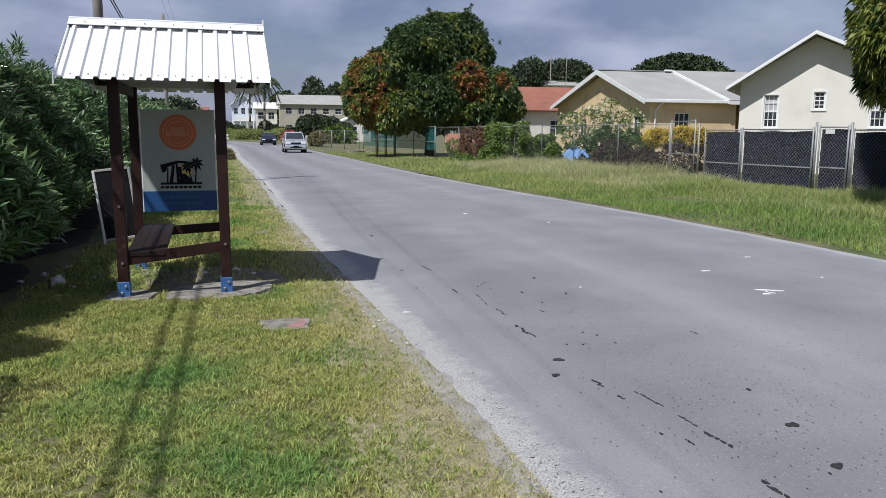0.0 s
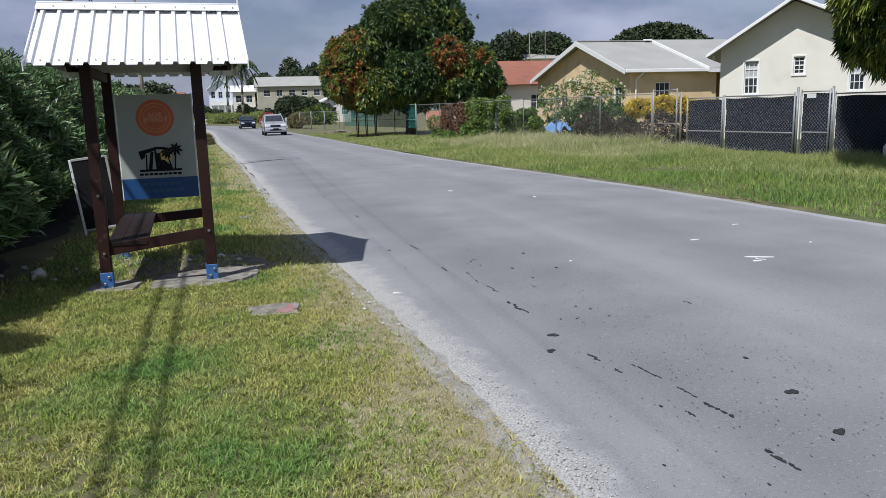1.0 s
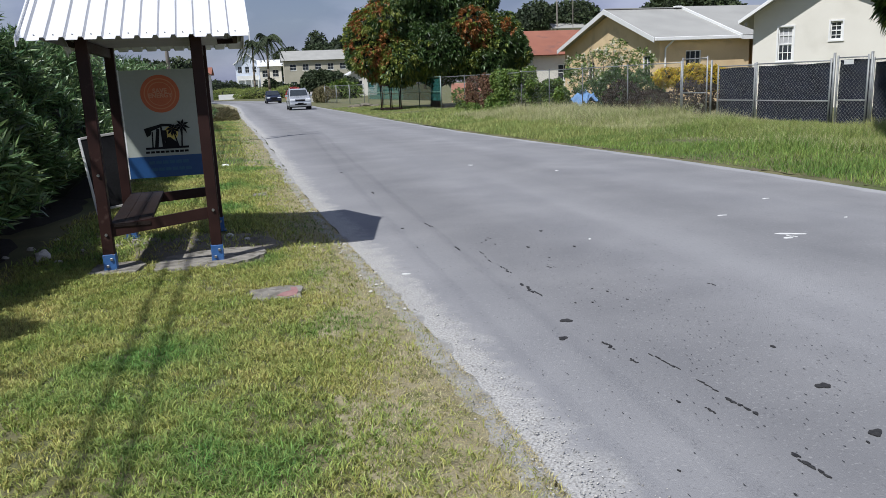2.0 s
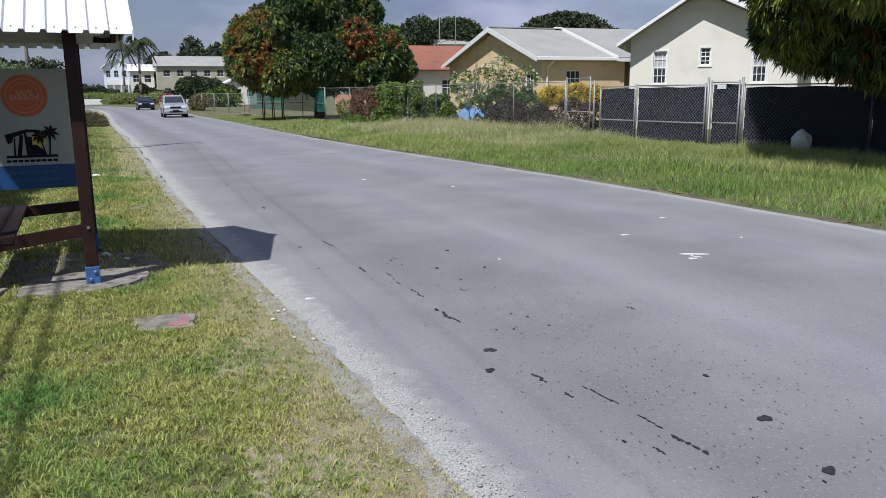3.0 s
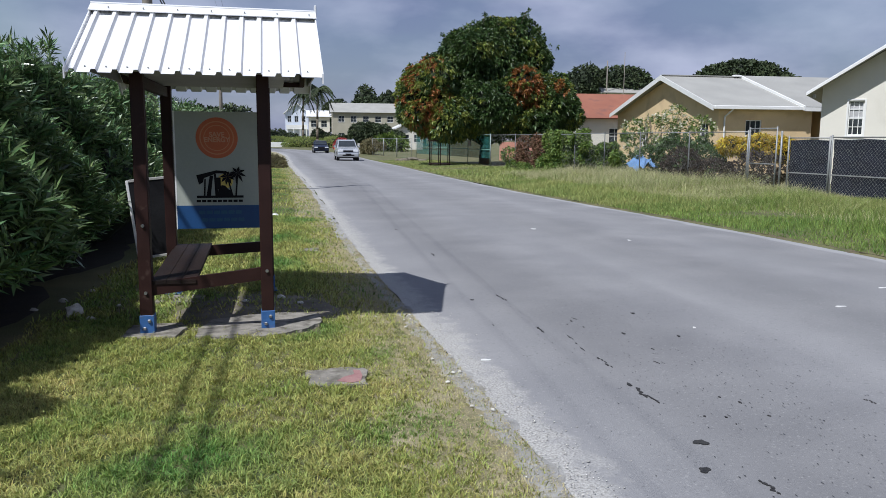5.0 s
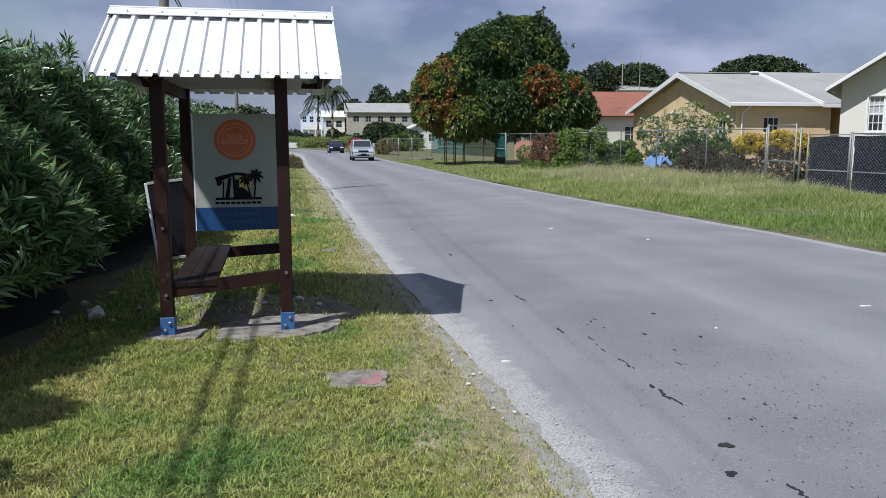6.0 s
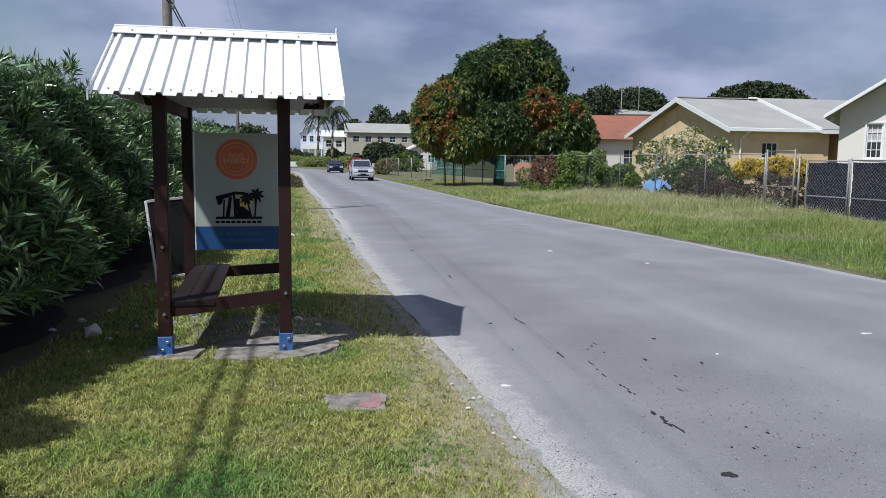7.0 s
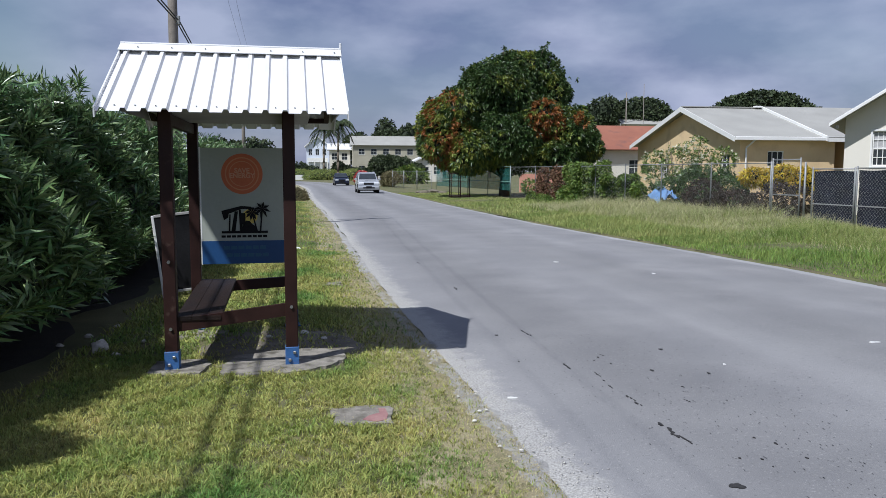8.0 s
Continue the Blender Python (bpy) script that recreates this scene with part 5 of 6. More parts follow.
big_mango = tree("mango_tree", (10.6, 52.5, 0), [(10.0, 52.5, 6.5, 2.8, 3.0, 2.5), (12.4, 53, 7.9, 2.1, 1.9, 2.0), (6.6, 51.5, 4.3, 2.0, 2.2, 2.4), (14.4, 51.5, 3.9, 2.2, 2.6, 2.1), (10.3, 51.0, 3.8, 2.8, 2.4, 2.0), (7.7, 53, 6.0, 1.5, 1.8, 1.4), (12.4, 50.9, 4.9, 1.7, 2.0, 1.5), (7.9, 50.6, 3.0, 1.8, 1.9, 1.4), (13.2, 50.6, 2.9, 2.1, 1.9, 1.3), (9.3, 50.4, 7.2, 1.3, 1.2, 1.2), (11.0, 52.5, 8.8, 1.1, 1.0, 0.9), (5.6, 50.4, 3.2, 1.0, 1.0, 1.0), (15.6, 50.2, 3.2, 1.0, 1.0, 1.1), (13.8, 52.2, 6.9, 1.2, 1.2, 1.0), (7.0, 50.2, 5.3, 1.1, 1.0, 1.0)],
     17000, 8, 0.25, 0.085, main_mix, "large spreading mango tree with patches of red and yellow young leaves", 3, 0.35, droop=0.4, core=0.7, clump=0.8,
     sprigs=(((13.2, 52, 7.2), (14.9, 51.8, 7.6)), ((13.2, 52, 6.6), (14.6, 51.6, 7.1)), ((13.0, 52, 6.0), (14.3, 51.6, 6.7)), ((10.2, 52, 8.6), (10.3, 51.8, 9.7)), ((8.2, 52, 7.3), (7.6, 51.6, 8.2)), ((12.8, 52, 9.2), (13.1, 51.8, 10.0))))
big_mango.location = (10.1, 52.5, 0.05)


def near_mix(p, nr, pick, rng):
    u = rng.uniform(size=len(p))
    n1 = np.array([noise.noise(Vector(q) * 0.9) for q in p])
    return np.where((n1 > 0.08) & (u < 0.75), 1, np.where((n1 < -0.3) & (u < 0.4), 2, 0))


tree("mango_tree", (16.8, 13.6, 0), [(15.6, 13.0, 4.9, 3.6, 3.6, 2.8), (11.0, 10.8, 4.4, 1.8, 1.8, 1.4), (12.0, 12.9, 4.1, 1.8, 1.9, 1.6), (13.2, 12.4, 3.0, 1.9, 1.8, 1.3), (16.6, 14.4, 6.0, 3.4, 3.4, 2.6), (12.7, 12.8, 5.9, 2.2, 2.1, 1.6), (15.2, 12.2, 2.9, 2.1, 1.8, 1.1), (13.0, 13.6, 7.2, 2.2, 2.1, 1.4), (11.4, 13.4, 2.95, 0.85, 0.9, 0.75), (12.3, 13.6, 2.6, 0.9, 0.9, 0.55), (10.9, 13.0, 3.6, 0.9, 0.9, 0.8)],
     16000, 9, 0.2, 0.042, near_mix, "mango tree with hanging narrow leaves over the black fence", 8, 0.22, droop=0.6)


def far_tree(loc, lobes, n, size, label, seed, r=0.4):
    rng = np.random.default_rng(seed)
    t = thing("far_tree", loc, label, "tree")
    off = -Vector(loc)
    bm = bmesh.new()
    rod(bm, (0, 0, -0.2), Vector(lobes[0][:3]) + off, r, 8, r * 0.5)
    part("trunk", bm, M_bark, t)
    for q in lobes[1:]:
        bm = bmesh.new()
        rod(bm, (Vector(lobes[0][:3]) + off) * 0.6, Vector(q[:3]) + off, r * 0.5, 6, r * 0.2)
        part("limb", bm, M_bark, t)
    crown_core("crown_shade", lobes, t, off, M_coreshade, 0.82)
    p, nr, _ = blob_points(rng, lobes, n)
    at, way = whorl_leaves(p, unit(nr + rng.normal(0, 0.4, nr.shape)), 4, size, size * 0.5, rng, 1.0)
    leaves("leaves", at + np.array(off), way, rng.uniform(0.6, 1.3, len(at)) * size, rng.uniform(0.3, 0.6, len(at)) * size, M_far, t, rng, 0.2, "stuff")


far_tree((57, 100, 0), [(57, 100, 9.8, 6.4, 5, 2.6), (52.8, 100, 9.6, 3.0, 4, 1.7), (61.8, 100, 9.4, 3.2, 4, 1.4), (55, 98, 10.6, 2.6, 3, 1.7)], 2600, 0.6, "broad flat-topped tree above the roofs", 21)
far_tree((41, 104, 0), [(41, 104, 9.3, 4.2, 4, 2.4), (38, 104, 9.0, 2.6, 3, 1.9), (44.5, 104, 8.6, 2.2, 3, 1.4)], 1800, 0.55, "round-headed tree above the roofs", 22)
far_tree((34, 100, 0), [(34.5, 100, 9.4, 1.9, 2, 2.2), (33, 100, 8.5, 1.8, 2, 2.0)], 700, 0.5, "pale leafy tree beside a pole", 23)
for i in range(16):
    rr = random.Random(40 + i)
    y = 215 + rr.uniform(-20, 35)
    x = 5 + i * 2.2 + rr.uniform(-2, 2)
    h = rr.uniform(11.0, 17.0)
    far_tree((x, y, 0), [(x, y, h * 0.72, rr.uniform(2.6, 4.2), 3.5, h * 0.28), (x + rr.uniform(-3, 3), y + 1, h * 0.5, 3.2, 3, h * 0.25)], 420, 1.0, "dark tree in the distant wood", 50 + i)
for i in range(14):
    rr = random.Random(80 + i)
    y = 110 + rr.uniform(-15, 60)
    x = -2 - (i + 1) * 3.0 - (y - 90) * 0.3 + rr.uniform(-2, 2)
    h = rr.uniform(4.2, 7.5)
    far_tree((x, y, 0), [(x, y, h * 0.66, rr.uniform(2.0, 3.4), 3, h * 0.3), (x + rr.uniform(-2, 2), y, h * 0.4, 2.6, 3, h * 0.28)], 420, 0.7, "dark leafy tree beyond the verge", 90 + i)


def palm(loc, h, seed, label):
    rng = np.random.default_rng(seed)
    t = thing("palm_tree", loc, label, "palm")
    bm = bmesh.new()
    for k in range(6):
        rod(bm, (0.05 * k * k * 0.1, 0, h * k / 6 - (0.2 if k == 0 else 0)), (0.05 * (k + 1) ** 2 * 0.1, 0, h * (k + 1) / 6), 0.22 - 0.015 * k, 8, 0.205 - 0.015 * k)
    part("trunk", bm, M_bark, t, smooth=True)
    for f in range(17):
        a = f * 2.4 + rng.uniform(-0.2, 0.2)
        e = rng.uniform(-0.5, 1.1)
        L = h * 0.36 * rng.uniform(0.85, 1.1)
        pts = []
        for k in range(8):
            u = k / 7
            pts.append(np.array([0.18 + math.cos(a) * L * u * math.cos(e) * (1 - 0.1 * u), math.sin(a) * L * u * math.cos(e), h + L * (math.sin(e) * u - 0.75 * u * u)]))
        pts = np.array(pts)
        at, way = [], []
        for k in range(7):
            for g in np.linspace(0, 1, 5)[:-1]:
                c = pts[k] * (1 - g) + pts[k + 1] * g
                d = unit(pts[k + 1] - pts[k])
                s = unit(np.cross(d, np.array([0, 0, 1.0])))
                for sg in (1, -1):
                    at.append(c)
                    way.append(unit(d * 0.5 + s * sg * 0.8 + np.array([0, 0, -0.45])))
        fr = leaves("frond", np.array(at), np.array(way), L * 0.27, 0.10, M_far, t, rng, 0.2)


palm((-0.25, 130, 0), 9.6, 61, "tall coconut palm by the road bend")
palm((-2.7, 150, 0), 9.8, 62, "coconut palm beyond the houses")

def scatter(seed, n, y0, y1, x_off, z0, z1, r0, r1, flat=1.0):
    """Small lobes strewn along the fence line."""
    r = random.Random(seed)
    out = []
    for _ in range(n):
        y = r.uniform(y0, y1)
        s = r.uniform(r0, r1)
        out.append((float(fence_x(y)) + r.uniform(*x_off), y, r.uniform(z0, z1), s * flat, s * r.uniform(0.8, 1.4), s * r.uniform(0.7, 1.1)))
    return out


shrub = bush("flowering_shrub", (14.3, 34.0, 0), [(13.9, 34.4, 2.1, 0.9, 0.8, 0.8), (14.6, 34.0, 2.7, 0.6, 0.6, 0.6), (13.3, 34.2, 1.4, 0.9, 0.8, 0.8), (14.9, 33.4, 1.6, 0.9, 0.8, 0.8), (15.4, 33.0, 2.3, 0.6, 0.5, 0.5), (14.2, 33.4, 1.0, 1.1, 0.8, 0.9), (13.0, 34.8, 2.2, 0.5, 0.5, 0.5)], 950, 5, 0.15, 0.055, M_vine, "sprawling shrub with pale cream blossom behind the fence", 31, core=False, bloom=(M_bloom, 420, 0.1))
for k in range(18):
    r_ = random.Random(500 + k)
    a = Vector((r_.uniform(-0.7, 0.4), r_.uniform(-0.3, 0.3), 0.0))
    rodded("stem", a, a + Vector((r_.uniform(-1.1, 1.3), r_.uniform(-0.5, 0.5), r_.uniform(2.0, 3.1))), 0.022, M_bark, shrub, 5, 0.008, "bare pale twig")
bush("oleander_shrub", (-4.75, 3.9, 0), [(-4.7, 3.9, 1.7, 0.6, 0.7, 0.8), (-4.9, 3.4, 1.2, 0.7, 0.7, 0.9), (-4.6, 4.3, 0.8, 0.6, 0.6, 0.8)], 270, 10, 0.17, 0.03, M_olea, "oleander shrub at the end of the hedge", 45, core=False)
bush("croton_bush", (13.9, 26.6, 0), [(14.6, 26.0, 1.4, 0.7, 0.6, 0.45), (13.9, 26.8, 1.45, 0.5, 0.5, 0.4), (14.0, 26.3, 1.6, 0.5, 0.5, 0.35), (13.4, 27.2, 1.5, 0.45, 0.45, 0.35)], 1100, 6, 0.13, 0.05, M_yellow, "bright yellow croton bush behind the fence", 32)
bush("dark_shrub", (13.4, 28.8, 0), scatter(1, 13, 24.9, 30.4, (0.4, 1.1), 0.25, 1.15, 0.4, 0.75), 1900, 6, 0.13, 0.045, M_purple, "dark purple-leaved shrub behind the fence", 33)
bush("climbing_vine", (10.9, 40.0, 0), scatter(2, 12, 38.2, 40.4, (-0.15, 0.2), 0.2, 1.8, 0.28, 0.55, 0.5), 1500, 6, 0.17, 0.09, M_vine, "green creeper smothering the wire fence", 34)
bush("climbing_vine", (11.5, 35.0, 0), scatter(3, 38, 33.3, 39.8, (-0.05, 0.7), 0.5, 1.9, 0.2, 0.42, 0.7), 2900, 6, 0.16, 0.08, M_vine, "green creeper hanging along the top of the wire fence", 35, core=False)
bush("dry_hedge", (10.0, 44.5, 0), scatter(4, 9, 40.8, 44.2, (-0.1, 0.4), 0.3, 1.7, 0.4, 0.65, 0.7), 1000, 6, 0.14, 0.055, M_brownleaf, "browned creeper drying on the fence", 36)
bush("low_weeds", (11.0, 38.0, 0), scatter(5, 16, 33, 43, (-1.1, 0.1), 0.02, 0.16, 0.25, 0.45), 1100, 6, 0.13, 0.05, M_vine, "low green weeds at the foot of the fence", 37)
bush("shrub", (14.0, 31.5, 0), scatter(6, 10, 30.2, 33.4, (1.3, 2.6), 0.4, 1.5, 0.5, 0.85), 1300, 6, 0.16, 0.065, M_mango, "dark green garden shrub behind the fence", 38)
bush("shrub", (13.0, 38.0, 0), scatter(7, 7, 35.6, 42.0, (1.2, 3.2), 0.1, 0.5, 0.4, 0.65), 900, 6, 0.16, 0.065, M_mango, "dark green garden shrub behind the fence", 43)
bush("shrub", (12.2, 45.0, 0), scatter(8, 8, 43.0, 48.0, (0.8, 2.4), 0.2, 0.8, 0.4, 0.7), 900, 6, 0.16, 0.065, M_vine, "leafy garden shrub behind the fence", 44)
bush("flowering_shrub", (2.6, 102, 0), [(2.5, 102, 0.8, 1.0, 1.0, 0.9), (3.2, 102.5, 0.6, 0.8, 0.9, 0.7)], 800, 5, 0.25, 0.15, M_redbloom, "red flowering bush beside the road", 39)
bush("shrub", (6.5, 118, 0), [(6.2, 118, 2.1, 1.9, 2, 1.9), (7.6, 118, 2.7, 1.5, 2, 1.3), (9.2, 117, 1.9, 1.9, 2, 1.8), (10.9, 115, 1.3, 1.6, 2, 1.5), (4.2, 120, 1.0, 2.0, 2, 1.1)], 1900, 5, 0.5, 0.2, M_far, "dark shrubs and young palms before the houses", 40)
bush("roadside_bank", (-1.5, 150, 0), [(-2.5, 150, 0.6, 4, 3, 1.4), (3.0, 142, 0.6, 3.5, 3, 1.4), (-8, 160, 0.6, 4, 3, 1.4)], 3400, 6, 0.45, 0.06, M_tall, "overgrown green bank at the bend", 41)
bush("shrub", (-7.5, 163, 0), [(-7.8, 163, 1.5, 2.2, 2, 2.0), (-5.4, 164, 1.2, 1.9, 2, 1.6), (-10.5, 162, 1.6, 2.2, 2, 2.2)], 1200, 5, 0.4, 0.18, M_far, "rounded dark shrubs before the pale blue house", 45)
bush("shrub", (0.6, 152, 0), [(0.2, 152, 2.0, 1.4, 2, 1.6), (1.8, 152, 1.4, 1.3, 2, 1.4), (3.4, 150, 1.2, 1.4, 2, 1.2)], 1000, 5, 0.4, 0.16, M_far, "dark shrubs on the bank before the houses", 46)
bush("banana_clump", (8.6, 104, 0), [(7.6, 104, 1.0, 0.9, 1.0, 1.0), (8.9, 104, 1.2, 1.0, 1.0, 1.1), (10.1, 103, 0.9, 0.9, 1.0, 0.9)], 260, 5, 0.8, 0.16, M_vine, "light green banana-like plants behind the far fence", 48)
bush("hedge", (8.0, 78, 0), scatter(9, 16, 79, 89, (0.2, 1.0), 0.3, 1.2, 0.5, 0.8, 0.7), 2600, 5, 0.2, 0.07, M_hedgeb, "faded brown-green hedge behind a grey wire fence", 47)
bush("weed_clump", (-3.6, 50, 0), [(-3.9, 48, 0.05, 0.8, 2.6, 0.4), (-4.1, 54, 0.05, 0.8, 3.0, 0.42), (-4.7, 50.5, 0.05, 1.1, 3.0, 0.55), (-5.8, 51, 0.05, 1.2, 3.0, 0.55)], 2400, 7, 0.34, 0.022, M_hedgeb, "weedy clump at the far grass verge", 42)


# ---- poles and cables ----
def build_pole():
    p = thing("utility_pole", (-6.0, 24.5, 0), "tall weathered utility pole with crossarm", "pole")
    rodded("shaft", (0, 0, -0.3), (0, 0, 11.4), 0.16, M_wood, p, 12, 0.11)
    boxed("crossarm", (0, 0.1, 10.6), (2.0, 0.1, 0.12), M_wood, p, 0.01)
    boxed("cable_bracket", (0.14, -0.02, 5.93), (0.12, 0.1, 0.25), M_steel, p, 0.01)
    for x in (-0.9, -0.3, 0.5, 0.9):
        rodded("insulator", (x, 0.1, 10.66), (x, 0.1, 10.84), 0.04, M_white, p)


build_pole()


def cable(a, b, sag, r, label):
    a, b = Vector(a), Vector(b)
    bm = bmesh.new()
    n = 24
    pts = []
    for i in range(n + 1):
        q = a.lerp(b, i / n)
        q.z -= sag * 4 * (i / n) * (1 - i / n)
        pts.append(q)
    for i in range(n):
        rod(bm, pts[i], pts[i + 1], r, 6)
    tagged(part("overhead_cable", bm, M_cable), label, "cable", "cables on the pole")


for x, z, xb in ((-5.93, 5.95, -5.31), (-5.84, 5.93, -4.9)):
    cable((x, 24.4, z), (xb, -26, z + 0.66), 0.05, 0.019, "thick black overhead cable strung along the verge")
    cable((x, 24.6, z), (x - 3.0, 70, z + 0.1), 0.5, 0.019, "thick black overhead cable strung along the verge")
for x in (-5.05, -5.45):
    cable((x, 24.6, 10.85), (x + 0.2, -26, 10.85), 0.6, 0.0042, "thin overhead wire at the crossarm")
    cable((x, 24.6, 10.85), (x - 3, 70, 10.85), 0.6, 0.006, "thin overhead wire at the crossarm")
for x, y, h, r in ((37.0, 99, 12.0, 0.09), (31.4, 80, 10.9, 0.04), (-17.0, 92, 9.0, 0.13), (-8.95, 70, 11.3, 0.16)):
    tagged(rodded("distant_pole", (x, y, -0.2), (x, y, h), r, M_wood, None, 8, r * 0.8), "thin grey pole standing among the roofs", "pole", "distant poles")


# ---- grass ----
def build_grass():
    rng = np.random.default_rng(11)
    t = thing("lawn_grass", (0, 0, 0), "short mown grass blades, green with straw-coloured patches", "grass", kind="stuff")

    def zone(n, y0, y1, w0, w1, power=1.0):
        y = y0 + (y1 - y0) * rng.uniform(size=n) ** power
        d = rng.uniform(w0, w1, n)
        e = left_edge(y)
        return np.column_stack([e - d, y]), d

    def vz(d):
        return ROAD_Z + 0.06 * np.clip((d - 0.1) / 1.0, 0, 1) + 0.03 * np.clip((d - 2.0) / 2.0, 0, 1) - 0.01

    for n, y0, y1, w0, w1, h, w in ((360000, 2.4, 8.5, 0.0, 4.0, (0.018, 0.05), (0.0042, 0.0088)), (120000, 8.5, 18, 0.05, 4.0, (0.03, 0.07), (0.009, 0.016)), (70000, 18, 60, 0.15, 4.5, (0.03, 0.075), (0.012, 0.022)), (100000, -8, 2.45, 0.0, 4.0, (0.025, 0.055), (0.007, 0.013)), (50000, -8, 7.4, 3.9, 6.5, (0.02, 0.05), (0.005, 0.010))):
        xy, d = zone(n, y0, y1, w0, w1)
        k = np.array([noise.noise(Vector((p[0] * 1.3, p[1] * 1.3, 2.0))) for p in xy])
        k2 = np.array([noise.noise(Vector((p[0] * 5.5, p[1] * 5.5, 7.0))) for p in xy])
        k3 = np.array([noise.noise(Vector((p[0] * 15, p[1] * 15, 3.0))) for p in xy])
        edge = np.clip((d - 0.05 - 0.4 * np.clip(k2, -0.3, 1)) / 0.85, 0.0, 1.0) ** 0.8
        keep = (rng.uniform(size=n) < 0.64 + 0.3 * k + 0.3 * k2 + 1.05 * k3) & (rng.uniform(size=n) < edge + 0.03)
        pad = ((xy[:, 0] > -3.2) & (xy[:, 0] < -2.72) & (xy[:, 1] > 7.82) & (xy[:, 1] < 8.3)) | ((xy[:, 0] > -2.6) & (xy[:, 0] < -1.56) & (xy[:, 1] > 7.74 + 0.12 * np.abs(xy[:, 0] + 2.1)) & (xy[:, 1] < 8.55))
        bare = (((xy[:, 0] + 2.15) / 0.85) ** 2 + ((xy[:, 1] - 8.85) / 0.9) ** 2 < 1 + 0.8 * k2)
        cov = (xy[:, 0] > -1.67) & (xy[:, 0] < -1.27) & (xy[:, 1] > 6.37) & (xy[:, 1] < 6.71)
        keep &= ~(pad & (rng.uniform(size=n) < 0.97)) & ~cov & ~(bare & (rng.uniform(size=n) < 0.75))
        keep &= (xy[:, 0] > -4.1 + 0.3 * k + np.abs(rng.normal(0, 0.25, n))) | (xy[:, 1] < 6.6 + 0.5 * k) | (xy[:, 1] > 26)
        xy, d, k, k2, k3, m = xy[keep], d[keep], k[keep], k2[keep], k3[keep], int(keep.sum())
        blades("blades", xy, vz(d), rng.uniform(*h, m) * (1 + 0.4 * k + 0.4 * k2 + 0.8 * k3), rng.uniform(*w, m), 1.5, M_lawn, rng, t)

    n = 60000
    y = 2.4 + 12 * rng.uniform(size=n) ** 1.2
    d = np.abs(rng.normal(0.1, 0.42, n)) * rng.uniform(0.3, 1.0, n) ** 0.5
    blades("dry_edge_blades", np.column_stack([left_edge(y) - d, y]), vz(d) + 0.008, rng.uniform(0.008, 0.026, n), rng.uniform(0.003, 0.006, n), 1.9, M_straw, rng, t)

    t2 = thing("verge_grass", (0, 0, 0), "tall unmown green and straw-coloured grass along the fence", "grass", kind="stuff")

    def right(n, y0, y1, h, w, mat, lo=0.12, hi=1.02, name="blades"):
        y = rng.uniform(y0, y1, n)
        e = right_edge(y)
        f = rng.uniform(lo, hi, n)
        x = e + 0.06 + (fence_x(y) - e) * f
        k = np.array([noise.noise(Vector((a * 0.5, b * 0.5, 4.0))) for a, b in zip(x, y)])
        grow = np.clip(0.35 + f * 1.0, 0, 1.15)
        short = np.where(y > 42, 0.35, np.where(y > 34, 0.7, np.where(y < 24.5, 0.88 - 0.5 * np.clip((f - 0.72) / 0.25, 0, 1), 1.0)))
        blades(name, np.column_stack([x, y]), np.full(n, ROAD_Z + 0.03), rng.uniform(*h, n) * grow * short * (1 + 0.75 * k), rng.uniform(*w, n), 0.9, mat, rng, t2)

    right(46000, 7, 20, (0.14, 0.42), (0.007, 0.014), M_lush, 0.0, 0.7, "lush_blades")
    right(48000, 7, 22, (0.2, 0.55), (0.007, 0.014), M_tall, 0.4)
    right(62000, 18, 31, (0.16, 0.52), (0.008, 0.016), M_tall, 0.0)
    right(30000, 30, 62, (0.16, 0.5), (0.015, 0.032), M_tall, 0.0)
    right(22000, 20, 36, (0.34, 0.7), (0.006, 0.011), M_seed, 0.35, 1.0, "seed_stalks")
    right(3500, 12, 21, (0.3, 0.55), (0.006, 0.011), M_seed, 0.3, 0.9, "seed_stalks")
    right(5000, -6, 7, (0.2, 0.5), (0.02, 0.035), M_tall, 0.0)


build_grass()


# ---- road details ----
def build_pebbles():
    rng = np.random.default_rng(17)
    n = 12000
    y = 2.4 + 18 * rng.uniform(size=n) ** 1.5
    x = left_edge(y) + rng.normal(0.04, 0.11, n) + 0.16 * rng.uniform(size=n) ** 3
    s = 0.001 + 0.005 * rng.uniform(size=n) ** 3 * np.where(rng.uniform(size=n) > 0.975, 2.0, 1)
    base = np.array([(1, 0, 0), (-1, 0, 0), (0, 1, 0), (0, -1, 0), (0, 0, 1), (0, 0, -0.6)], float)
    tri = np.array([(0, 2, 4), (2, 1, 4), (1, 3, 4), (3, 0, 4), (2, 0, 5), (1, 2, 5), (3, 1, 5), (0, 3, 5)])
    jig = base[None] * s[:, None, None] * rng.uniform(0.6, 1.4, (n, 6, 3)) * np.array([1.2, 1.2, 0.6])
    v = (jig + np.column_stack([x, y, ROAD_Z + 0.012 + 0.03 * np.clip(left_edge(y) - x, 0, 0.4)])[:, None]).reshape(-1, 3)
    f = (tri[None] + np.arange(n)[:, None, None] * 6).reshape(-1, 3)
    tagged(soup("pebbles", v, f, M_pebble, None, "stuff"), "scattered pale pebbles along the crumbling road edge", "gravel", kind="stuff")


build_pebbles()


def road_z(x, y):
    le, re = float(left_edge(y)), float(right_edge(y))
    c = (x - le) / (re - le)
    return ROAD_Z + 0.05 * (1 - (2 * c - 1) ** 2)


